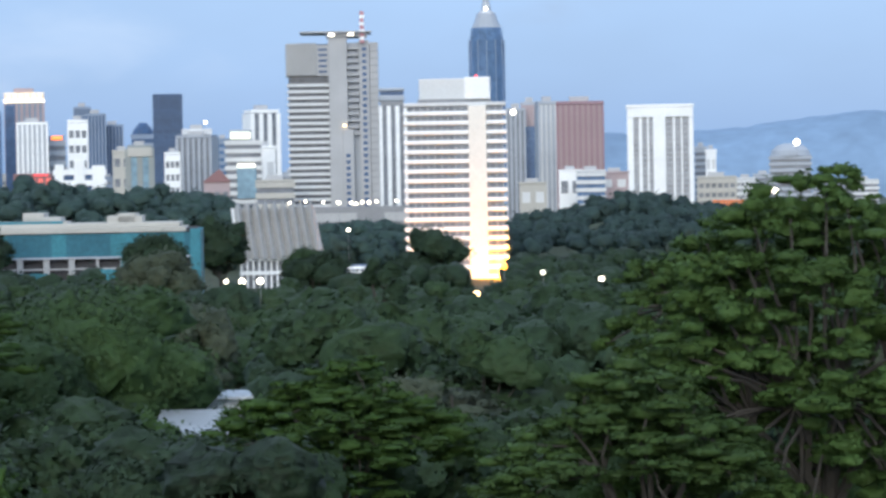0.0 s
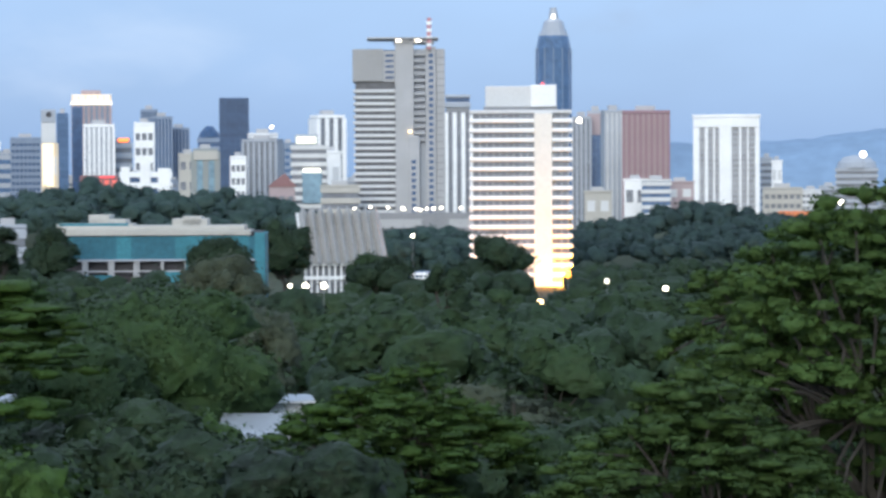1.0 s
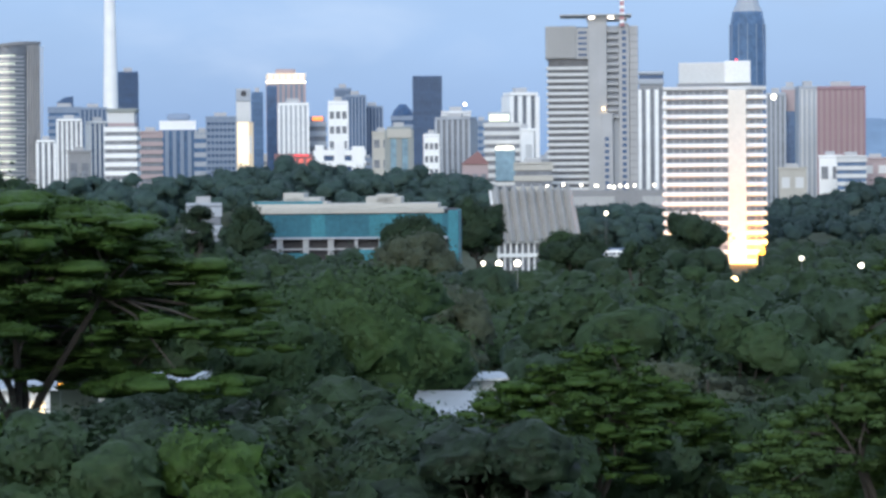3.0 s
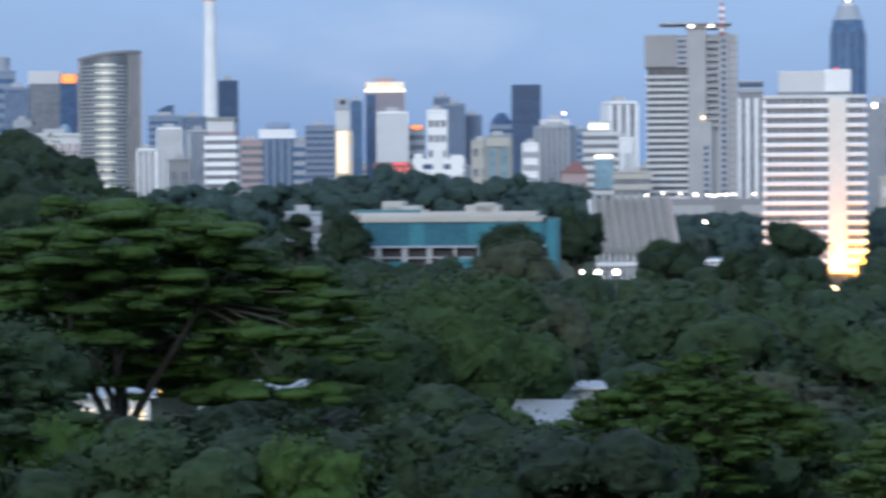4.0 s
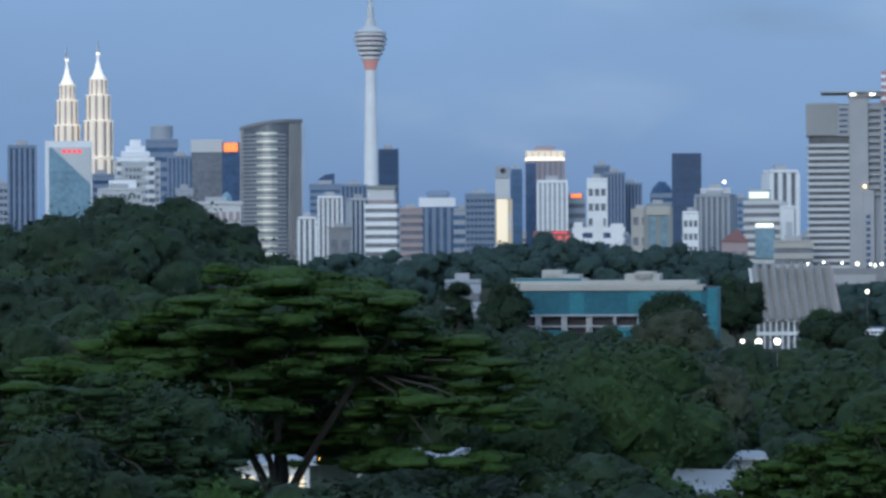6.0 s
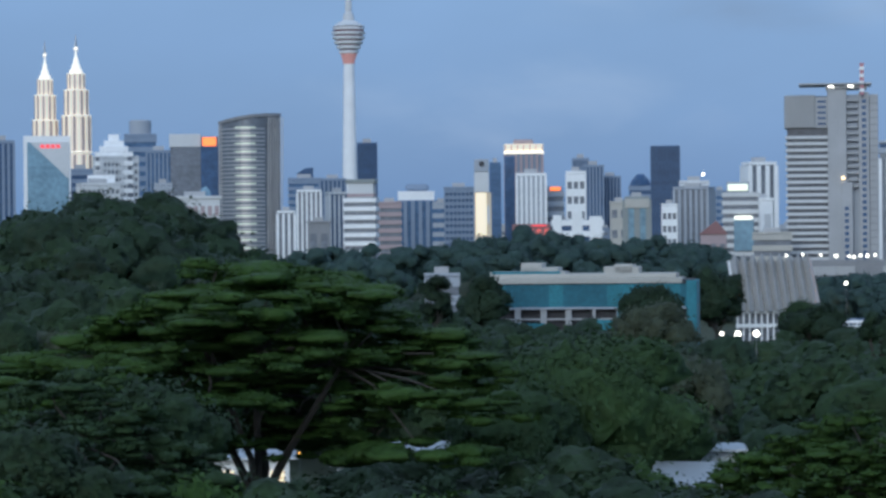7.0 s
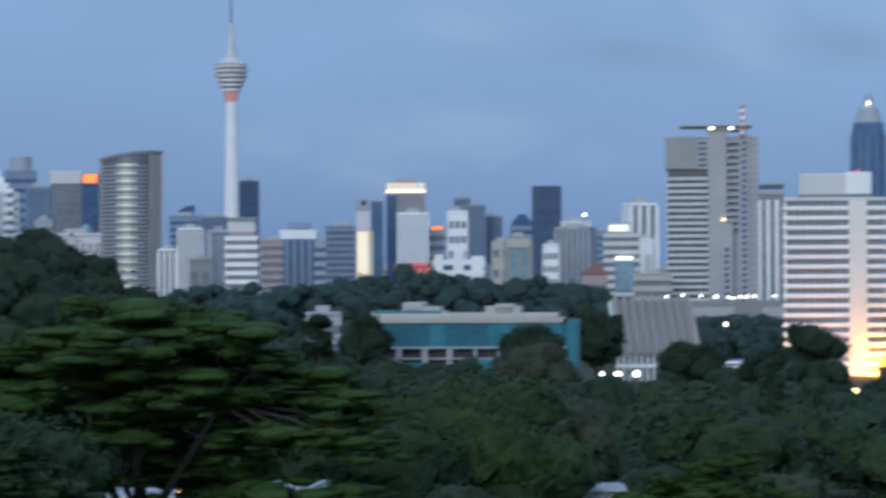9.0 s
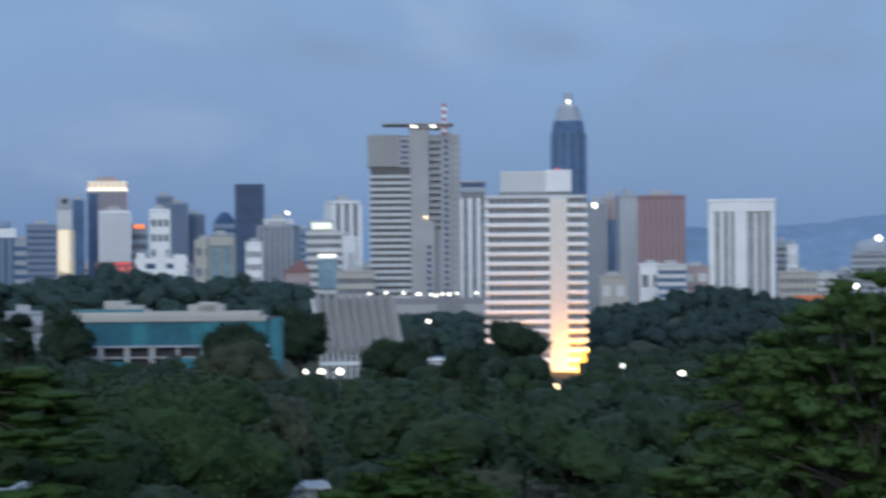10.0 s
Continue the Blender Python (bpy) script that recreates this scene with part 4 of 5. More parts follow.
# ---- the two halls among the trees ----
def net_building(az0, az1, el, d):
    """Long office block wrapped in teal scaffold net, with open lower bays."""
    az = (az0 + az1) / 2
    w = 2 * d * math.tan(radians(az1 - az0) / 2)
    ob = thing("office_block", az, d, "long office block wrapped in teal scaffold net under works", "building", "buildings among the trees", turn=-4)
    zb = ob.matrix_world.translation.z
    Z = lambda e: up(e, d) - zb
    z_roof, z_n1, z_n0, z_b, dep = Z(el), Z(el) - 1.6, Z(-1.411), Z(-1.907), 26
    x = lambda f: -w / 2 + w * f
    # Solid dark body: the shade inside the open storeys is put into its colour.
    part("wall", box(x(0.015), x(0.985), -dep / 2 + 2.5, dep / 2, 0, z_roof - 0.5, 0.1), SHADE_AND_EMBLEM, ob, "dark solid body standing for shaded storeys")
    part("roof", box(x(-0.005), x(0.93), -dep / 2 - 0.8, dep / 2, z_roof - 1.6, z_roof, 0.15), BEIGE, ob, "pale flat roof edge")
    part("upper_roof", box(x(0.02), x(0.90), -dep / 2 + 3, dep / 2, z_roof, z_roof + 1.4, 0.15), BEIGE, ob)
    for f, g, t in ((0.0, 0.36, 0.9), (0.15, 0.25, 3.6), (0.16, 0.33, 2.2), (0.55, 0.72, 2.3), (0.6, 0.69, 3.0)):
        part("roof_house", box(x(f), x(g), -dep / 2 + 5, dep / 2 - 4, z_roof + 0.5, z_roof + 1.2 + t, 0.15), BEIGE, ob)
    part("roof_strip", box(x(0.01), x(0.34), -dep / 2 + 4, -dep / 2 + 5.5, z_roof + 1.3, z_roof + 2.2, 0.1), TEAL, ob)
    for i in range(14):
        f, g = 0.01 + 0.07 * i, 0.0795 + 0.07 * i
        part("net_panel", box(x(f), x(g), -dep / 2 - 0.2, -dep / 2 + 0.1, z_n0, z_roof - 1.7 - 0.1 * (i % 3)), TEALDEEP if i % 4 else TEAL, ob)
    for i in range(3):
        part("net_panel", box(x(0.62 + 0.09 * i), x(0.70 + 0.09 * i), -dep / 2 - 0.9, -dep / 2 - 0.6, 0, z_roof - 1.8), TEAL, ob, "teal net hung to the ground")
    part("net_return", box(x(0.95), x(1.0), -dep / 2 - 1.5, dep / 2, 0, z_roof - 0.8, 0.1), TEAL, ob)
    part("low_net", box(x(0.12), x(0.27), -dep / 2 - 0.6, -dep / 2 - 0.3, 0, z_b + 3.3), TEAL, ob)
    part("low_net", box(x(0.5), x(0.62), -dep / 2 - 0.6, -dep / 2 - 0.3, 0, z_b + 4.3), TEAL, ob)
    part("net_ledge", box(x(0.0), x(0.95), -dep / 2 - 0.7, -dep / 2 + 0.3, z_n0 - 0.25, z_n0 + 0.35), PALEGREY, ob)
    for f in (0.01, 0.125, 0.14, 0.25, 0.265, 0.37, 0.385, 0.5, 0.615, 0.74):
        part("column", box(x(f), x(f) + 0.9, -dep / 2 - 0.3, -dep / 2 + 0.7, 0, z_n0 - 0.2, 0.08), CONCRETE, ob)
    for z in (z_n0 - 3.6, z_n0 - 7.2):
        part("floor_edge", box(x(0.0), x(0.96), -dep / 2, -dep / 2 + 0.8, z, z + 0.5), CONCRETE, ob)


net_building(0.732, 4.829, -0.825, 900)


def folded_hall(az0, az1, el, el0, d):
    """Assembly hall with a steep roof of folded concrete ridges above white columns."""
    az = (az0 + az1) / 2
    w = 2 * d * math.tan(radians(az1 - az0) / 2)
    ob = thing("assembly_hall", az, d, "assembly hall with steep folded grey concrete roof and white columns", "building", "buildings among the trees")
    zb = ob.matrix_world.translation.z
    zt, ze = up(el, d) - zb, up(el0, d) - zb
    n = 9
    for i in range(n):
        xb0, xb1 = -w * 0.42 + w * 0.90 * i / n, -w * 0.42 + w * 0.90 * (i + 1) / n
        xt0, xt1 = -w * 0.5 + w * 0.88 * i / n, -w * 0.5 + w * 0.88 * (i + 1) / n
        mid_t, mid_b = (xt0 + xt1) / 2, (xb0 + xb1) / 2
        v = [(xb0, -9, ze), (mid_b, -13.0, ze), (xb1, -9, ze), (xt0, 1, zt - 0.6), (mid_t, -3.2, zt + 2.6), (xt1, 1, zt - 0.6),
             (xb0, 14, ze), (xb1, 14, ze), (xt0, 3, zt - 0.6), (xt1, 3, zt - 0.6)]
        f = [(0, 1, 4, 3), (1, 2, 5, 4), (3, 4, 8), (4, 9, 8), (4, 5, 9), (3, 8, 6, 0), (5, 2, 7, 9), (8, 9, 7, 6), (0, 6, 7, 2, 1)]
        part("roof_fold", from_arrays("roof_fold", v, f), FOLDCON, ob)
    part("gable_wall", from_arrays("gable_wall", [(-w * 0.5, 0.5, zt), (-w * 0.42, -10, ze), (-w * 0.42, 14, ze), (-w * 0.44, -10, 0), (-w * 0.44, 14, 0), (-w * 0.5, 3, zt),
                                                 (-w * 0.45, -10.4, ze), (-w * 0.53, 0.5, zt)],
                                   [(0, 1, 2, 5), (1, 3, 4, 2), (6, 1, 0, 7)]), OFFWHITE, ob)
    part("hall_wall", box(-w * 0.42, w * 0.48, -7.5, 13, 0, ze, 0.1), GLASS_GREY, ob)
    me = None
    for i in range(15):
        o = part("column", me or box(-0.35, 0.35, -9.2, -8.4, 0, ze), WHITE, ob)
        me = o.data
        o.location = (-w * 0.42 + w * 0.9 * i / 14, 0, 0)
    part("eave", box(-w * 0.44, w * 0.5, -9.6, -8.0, ze - 0.9, ze, 0.1), OFFWHITE, ob)
    part("balcony", box(-w * 0.44, w * 0.5, -9.5, -8.2, ze * 0.45, ze * 0.58, 0.1), WHITE, ob)


FOLDCON = paint("grey_folded_concrete", (0.44, 0.44, 0.44), 0.85, 0.15, 0.1, 0.8)
folded_hall(5.458, 7.286, -0.505, -1.502, 1080)
building("white low wing with arched openings", 7.299, 8.186, -1.678, 1090, WHITE, "grid", GLASS_DARK, 4, name="low_wing", ribs=11, roof=False)
building("long elevated road viaduct parapet", 6.820, 9.561, -0.507, 1700, DARKCON, "plain", CONCRETE, 2, name="viaduct", ribs=2, ratio=0.05, roof=False)
building("pale block between trees", -0.599, 0.055, -0.766, 1000, PALEGREY, "bands", GLASS_GREY, 4, name="apartment_block")

# ---- lamps ----
for k, (a, e_) in enumerate(((5.284, -1.956), (5.597, -1.969), (5.966, -1.960))):
    lamp_at(a, e_, 640, (0.45, 0.75, 0.75)[k], LAMP_WHITE, "bright white street lamp beside the hall", "street_lamp")
for xa in ((6.893, -0.397), (7.248, -0.411), (7.537, -0.424), (7.803, -0.437), (8.024, -0.428), (8.157, -0.440), (8.312, -0.419)):
    lamp_at(xa[0], xa[1], 1680, 0.75, LAMP_WHITE, "white road lamp on the viaduct", "street_lamp")
for xa in ((6.581, -0.424), (7.562, -0.432), (8.160, -0.425), (7.900, -0.457), (8.702, -0.418)):
    lamp_at(xa[0], xa[1], 1685, 0.8, LAMP_WHITE, "white road lamp on the viaduct", "street_lamp")
lamp_at(7.765, -0.974, 1300, 0.6, LAMP_WHITE, "white lamp among the trees", "street_lamp")
lamp_at(7.738, -0.974, 1090, 0.7, LAMP_WHITE, "white lamp among the trees", "street_lamp")
lamp_at(10.833, -1.763, 690, 0.75, LAMP_ORANGE, "orange sodium lamp at the foot of the tower", "street_lamp")
lamp_at(10.276, -2.311, 480, 0.6, LAMP_WARM, "warm street lamp between the trees", "street_lamp")
lamp_at(12.773, -2.044, 500, 0.5, LAMP_WHITE, "white street lamp between the trees", "street_lamp")
lamp_at(11.608, -1.892, 540, 0.5, SIGN_WHITE, "pale street lamp between the trees", "street_lamp")
lamp_at(11.072, 1.311, 2400, 2.3, LAMP_WHITE, "bright lamp on a tall mast", "mast_lamp")
lamp_at(4.941, 1.215, 2550, 1.4, LAMP_WHITE, "bright lamp on a tall mast", "mast_lamp")
lamp_at(16.680, 0.606, 2050, 2.2, LAMP_WHITE, "bright lamp on a tall mast", "mast_lamp")
lamp_at(16.241, -0.339, 1700, 1.6, LAMP_WHITE, "white lamp behind the trees", "street_lamp")
lamp_at(-3.150, -4.271, 236, 0.13, LAMP_ORANGE, "small orange lamp by the houses", "street_lamp")


# ---- trees ----
def ball(level):
    """Points and triangles of a unit geodesic ball."""
    bm = bmesh.new()
    bmesh.ops.create_icosphere(bm, subdivisions=level, radius=1.0)
    v = np.array([q.co[:] for q in bm.verts])
    f = np.array([[q.index for q in t.verts] for t in bm.faces])
    bm.free()
    return v, f


BALLS = {k: ball(k) for k in (1, 2, 3)}


class Crown:
    """Gathers the clumps and leaf sprays of a crown and turns them into one mesh."""

    def __init__(self, rs, single=False):
        self.rs, self.single = rs, single
        self.v, self.f, self.n, self.count = [], [], [], 0

    def add(self, v, f, n):
        self.v.append(v); self.f.append(f + self.count); self.n.append(n)
        self.count += len(v)

    def clump(self, c, radii, sprays, leaf, level=2, up_bias=0.15, core=0.80, mass=None, stir=0.42):
        """An uneven, ragged cushion of dense foliage with loose sprays standing out of it. mass: the middle of the whole crown."""
        rs, radii = self.rs, np.array(radii)
        u, f = BALLS[level]
        ph, ax = rs.uniform(0, 6.3, 5), rs.normal(size=(5, 3))

        def swell(w):
            return 1 + 0.17 * np.sin(1.6 * w @ ax[0] + ph[0]) + 0.13 * np.sin(2.9 * w @ ax[1] + ph[1]) + 0.09 * np.sin(5.2 * w @ ax[2] + ph[2]) + 0.07 * np.sin(8.5 * w @ ax[3] + ph[3])

        def facing(w, p):
            out = w / radii * radii.mean()
            if mass is not None:
                far = p - mass
                out = out * 0.7 + 0.6 * far / (np.linalg.norm(far, axis=1, keepdims=True) + 1e-9)
            return out + np.array([0, 0, up_bias])
        p = c + u * radii * (swell(u) * core * rs.uniform(0.80, 1.14, len(u)))[:, None]
        self.add(p, f, facing(u, p) + rs.normal(size=u.shape) * stir)
        w = rs.normal(size=(sprays, 3))
        w /= np.linalg.norm(w, axis=1, keepdims=True)
        w[:, 2] = np.where(w[:, 2] < -0.45, -w[:, 2], w[:, 2])
        p = c + w * radii * (swell(w) * (0.72 + 0.5 * rs.uniform(size=sprays) ** 1.4))[:, None]
        out = facing(w, p)
        self.sprays(p, out + rs.normal(size=w.shape) * 0.5, out + rs.normal(size=w.shape) * stir * 0.7, rs.uniform(0.45, 1.5, sprays) * leaf)

    def sprays(self, centres, normals, shade, sizes):
        rs, n = self.rs, len(centres)
        nrm = normals / (np.linalg.norm(normals, axis=1, keepdims=True) + 1e-9)
        a = np.cross(nrm, rs.normal(size=(n, 3)))
        a /= np.linalg.norm(a, axis=1, keepdims=True) + 1e-9
        b = np.cross(nrm, a)
        s = 0.82 * sizes[:, None]
        el, dr = rs.uniform(0.30, 0.75, (n, 1)), rs.uniform(0.02, 0.2, (n, 1))
        corners = [centres - a * s, centres + a * s * 0.8 + b * s * el - nrm * s * dr]
        corners.append(centres + a * s * 0.3 - b * s * el - nrm * s * dr)
        if not self.single:
            corners[1:1] = [centres + b * s * el - nrm * s * dr - a * s * 0.2]
            corners[2] = centres + a * s - nrm * s * dr * 0.5
            corners[3] = centres - b * s * el - nrm * s * dr + a * s * 0.1
        k = len(corners)
        base = (np.arange(n) * k)[:, None]
        tri = base + np.array([[0, 2, 1]]) if k == 3 else np.concatenate([base + np.array([[0, 3, 2]]), base + np.array([[0, 2, 1]])])
        sh = shade / (np.linalg.norm(shade, axis=1, keepdims=True) + 1e-9) + nrm * 0.3
        self.add(np.stack(corners, 1).reshape(-1, 3), tri, np.repeat(sh, k, axis=0))

    def mesh(self, name, material):
        v, tri, sh = np.concatenate(self.v), np.concatenate(self.f).reshape(-1), np.concatenate(self.n)
        me = bpy.data.meshes.new(name)
        me.vertices.add(len(v))
        me.vertices.foreach_set("co", v.reshape(-1))
        me.loops.add(len(tri))
        me.loops.foreach_set("vertex_index", tri.astype(np.int32))
        m = len(tri) // 3
        me.polygons.add(m)
        me.polygons.foreach_set("loop_start", np.arange(0, m * 3, 3, dtype=np.int32))
        me.update(calc_edges=True)
        # sprays catch the light as the bough they belong to does
        sh /= np.linalg.norm(sh, axis=1, keepdims=True) + 1e-9
        me.normals_split_custom_set_from_vertices(sh.tolist())
        me.materials.append(material)
        return me


def tube(bm, pts, radii, n=7):
    """A tapered limb along points."""
    rings = []
    for i, p in enumerate(pts):
        d = (Vector(pts[min(i + 1, len(pts) - 1)]) - Vector(pts[max(i - 1, 0)])).normalized()
        q = d.to_track_quat("Z", "Y")
        rings.append([bm.verts.new(Vector(p) + q @ Vector((radii[i] * math.cos(math.tau * k / n), radii[i] * math.sin(math.tau * k / n), 0))) for k in range(n)])
    for a, b in zip(rings, rings[1:]):
        for k in range(n):
            bm.faces.new((a[k], a[(k + 1) % n], b[(k + 1) % n], b[k]))


def limb(bm, a, b, r0, r1, sag, rs):
    a, b = Vector(a), Vector(b)
    pts = [a.lerp(b, f) + Vector((rs.normal() * 0.25, rs.normal() * 0.25, sag * math.sin(math.pi * f))) for f in (0, 0.3, 0.65, 1)]
    pts[0], pts[-1] = a, b
    tube(bm, pts, [r0 + (r1 - r0) * f for f in (0, 0.3, 0.65, 1)], 4)


def layered_tree(name, label, az, d, top_el, half_w, height, mat, seed, pads, per_pad, leaf=0.28, flat=0.24, skirt=12, category="tree", spread=0.30, slope=1.35, tiers=5, clumps=14):
    """Rain-tree habit: forked trunk, spreading limbs, flat shelves of leafy clumps in layers."""
    rs = np.random.RandomState(seed)
    x, y = at(az, d)
    zb = ground_z(x, y) - 0.3
    h = up(top_el, d) - zb
    ob = tagged(new(name), label, category, "trees below the window")
    ob.matrix_world = pose(x, y, zb, 0, 0, -az)
    bm = bmesh.new()
    fork = h * 0.36
    tube(bm, [(0, 0, 0), (0.15, 0, fork * 0.5), (0, 0.2, fork)], [h * 0.034, h * 0.025, h * 0.022], 9)
    crown = Crown(rs, True)
    knees = []
    for k in range(7):
        t = math.tau * (k + 0.5) / 7 + rs.uniform(-0.2, 0.2)
        r = half_w * rs.uniform(0.22, 0.42)
        knees.append((r * math.cos(t), 0.8 * r * math.sin(t), fork + (h - height * 0.75 - fork) * rs.uniform(0.8, 1.2)))
        limb(bm, (0, 0.2, fork * rs.uniform(0.8, 1.0)), knees[k], h * 0.012, h * 0.007, 0.5, rs)
    for i in range(pads + skirt):
        if i < pads:
            rr = math.sqrt((i + 0.4) / pads)
            t = i * 2.39996 + rs.uniform(-0.35, 0.35)
            drop = 0.03 + 0.9 * rr ** slope
            drop = height * (round(drop * tiers) / tiers * 0.8 + drop * 0.2 + rs.uniform(-0.035, 0.035) + 0.02)
            pr = half_w * spread * rs.uniform(0.45, 1.3) * (1.1 - 0.35 * rr)
            n = per_pad
        else:
            rr, t = rs.uniform(0.1, 0.9), rs.uniform(0, math.tau)
            drop = height * rs.uniform(0.5, 1.08)
            pr = half_w * spread * rs.uniform(0.5, 1.0)
            n = int(per_pad * 0.6)
        px, py = half_w * rr * math.cos(t), half_w * 0.8 * rr * math.sin(t)
        pz = h - drop
        m = clumps
        for k in range(m):
            q, rad = rs.uniform(0, math.tau), (0 if k == 0 else rs.uniform(0.35, 1.05))
            cr = pr * rs.uniform(0.12, 0.40)
            dx, dy = pr * 1.2 * rad * math.cos(q), pr * 0.95 * rad * math.sin(q)
            # shelves droop towards their rim and away from the trunk
            dz = -pr * flat * (1.0 + 1.4 * rad * rad) - 0.18 * max(0.0, dx * math.copysign(rr, px)) + rs.normal() * pr * flat * 0.45
            crown.clump(np.array((px + dx, py + dy, pz + dz)), (cr * rs.uniform(1.0, 1.6), cr * rs.uniform(0.8, 1.2), cr * flat * rs.uniform(1.0, 2.6)), n // m, leaf, 2, 0.1, 0.75, None, 0.25)
        k = int((t % math.tau) / math.tau * 7) % 7
        limb(bm, knees[k], (px, py, pz - pr * flat * 1.2), h * 0.005, h * 0.002, 0.3, rs)
    part("trunk", bm, BARK, ob, "forked brown trunk with spreading limbs")
    part("crown", crown.mesh("crown", mat), mat, ob, "layered leafy crown")
    return ob


def round_tree(name, label, x, y, zt, half_w, crown_h, mat, seed, lumps, per, leaf, category="tree", group="trees of the woods", single=False):
    """Broad-leaved habit: trunk, limbs and a lumpy crown with gaps."""
    rs = np.random.RandomState(seed)
    zb = ground_z(x, y) - 0.3
    h = zt - zb
    ob = tagged(new(name), label, category, group)
    ob.matrix_world = pose(x, y, zb, 0, 0, rs.uniform(0, 360))
    bm = bmesh.new()
    z0 = max(h - crown_h, h * 0.15)
    tube(bm, [(0, 0, 0), (0.1, 0.1, z0 * 0.6), (0, 0, h - crown_h * 0.4)], [h * 0.024, h * 0.019, h * 0.007], 8)
    crown = Crown(rs, single)
    for i in range(lumps):
        u = rs.normal(size=3); u /= np.linalg.norm(u)
        q = np.array([u[0] * half_w * 0.74, u[1] * half_w * 0.74, h - crown_h / 2 + u[2] * crown_h * 0.42])
        r = half_w * rs.uniform(0.30, 0.52)
        crown.clump(q, r * rs.uniform(0.8, 1.25, 3) * np.array([1.1, 1.1, 0.85]), per, leaf, 3, 0.15, 0.8, np.array([0, 0, h - crown_h * 0.65]))
        limb(bm, (0, 0, z0 * rs.uniform(0.7, 1.2)), tuple(q), h * 0.008, h * 0.003, 0.3, rs)
    part("trunk", bm, BARK, ob, "brown trunk with limbs")
    part("crown", crown.mesh("crown", mat), mat, ob, "leafy crown")
    return ob


def skyline(a):
    """Elevation of the top of the woods against the city, by bearing."""
    return 0.16 * noise.noise((a * 2.3, 5.0, 0.0)) - 0.06 + float(np.interp(a, (-14, -9.4, -8.2, -7.3, -6.8, -6.2, -5.5, -4.6, -4.1, -3.2, -2.2, -0.5, 0.4, 1.0, 1.7, 2.1, 3.0, 3.8, 4.5, 5.1, 5.5, 6.5, 8.6),
                           (0.45, 0.37, 0.57, 0.90, 0.80, 0.97, 0.64, 0.50, 0.31, -0.02, -0.13, -0.06, 0.20, 0.28, 0.31, 0.14, 0.03, -0.06, -0.02, -0.10, -0.25, -0.35, -0.35)))


# great trees near the window
layered_tree("rain_tree", "broad rain tree with layered umbrella crown", -3.981, 172, -0.296, 14.2, 9.6, LEAF_RAIN, 3, 46, 2600, 0.16, 0.20, skirt=14, spread=0.32, slope=1.9, tiers=4, clumps=18)
# Duller leaves than the great rain tree: its shade is put into the colour.
layered_tree("rain_tree", "rain tree with low spreading crown below a larger one", -7.942, 140, -2.289, 7.6, 6.0, LEAF_MID, 5, 36, 1100, 0.18, 0.25, skirt=12, spread=0.27)
layered_tree("flame_tree", "tall green tree with dense shelving branches", 17.2, 112, 0.36, 8.6, 13.0, LEAF_FRESH, 8, 96, 1100, 0.15, 0.34, skirt=70, spread=0.20, slope=1.9, tiers=8, clumps=9)
layered_tree("flame_tree", "shelving green tree leaning out from a taller one", 14.914, 118, -0.990, 4.6, 5.6, LEAF_FRESH, 9, 44, 700, 0.16, 0.38, skirt=26, spread=0.24, slope=2.2, clumps=8)
layered_tree("flame_tree", "green tree with shelving feathery branches", 7.479, 150, -3.397, 7.2, 5.4, LEAF_RAIN, 11, 38, 1100, 0.18, 0.25, skirt=14)
layered_tree("flame_tree", "small green tree with shelving feathery branches", 13.408, 105, -3.604, 5.2, 4.5, LEAF_FRESH, 12, 34, 1100, 0.15, skirt=12)


LEAF_FRESHDULL = foliage("yellowish_green_leaves", (0.040, 0.082, 0.031))


def near_round(label, az, el, d, hw, ch, mat, seed, lumps=36, per=420, leaf=0.29, name="broadleaf_tree"):
    x, y = at(az, d)
    return round_tree(name, label, x, y, up(el, d), hw, ch, mat, seed, lumps * 2 // 3, per, leaf * 0.8, group="trees below the window", single=True)


near_round("dense green broad-leaved tree with rounded crown", 2.925, -2.144, 205, 7.2, 11, LEAF_FRESHDULL, 21, 46, 700, 0.33)
near_round("green broad-leaved tree beside the white houses", 1.057, -3.077, 195, 4.5, 9, LEAF_MID, 22)
near_round("grey green tree with a thin crown", 4.439, -2.536, 280, 5.2, 9, LEAF_GREY, 23, 40, 300)
near_round("dark tree standing before the net covered block", 3.890, -1.070, 760, 8.0, 12, LEAF_DARK, 24, 30, 300, 0.75)
near_round("bare grey tree before the net covered block", 3.942, -1.498, 640, 8.5, 10, LEAF_GREY, 25, 30, 240, 0.68)
near_round("dark tree between the two halls", 5.183, -0.608, 1000, 9.5, 22, LEAF_DARK, 26, 30, 300, 0.90)
near_round("dark tree beside the net covered block", 0.602, -0.841, 860, 7.0, 16, LEAF_DARK, 27, 30, 280, 0.83)
near_round("dark tree before the pale block", -0.390, -0.719, 800, 4.6, 14, LEAF_DARK, 28, 26, 260, 0.75)
near_round("dark tree at the foot of the tall tower", 9.395, -1.134, 800, 9.5, 14, LEAF_DARK, 29, 34, 320, 0.75)
near_round("dark tree before the white wing", 7.137, -1.454, 760, 8, 12, LEAF_DARK, 30, 34, 300, 0.75)
near_round("dark tree before the folded roof", 6.907, -1.371, 820, 6.5, 12, LEAF_MID, 31, 30, 260, 0.68)
near_round("low dense shrub tree near the roofs", 2.623, -4.570, 150, 3.6, 6, LEAF_MID, 32, 40, 380, 0.27)
near_round("dark leafy tree below the great rain tree", -6.032, -2.999, 150, 4.2, 9, LEAF_MID, 33, 40, 380, 0.30)
near_round("dark leafy tree beside the great rain tree", -8.152, -3.857, 125, 3.6, 8, LEAF_MID, 34, 40, 380, 0.27)
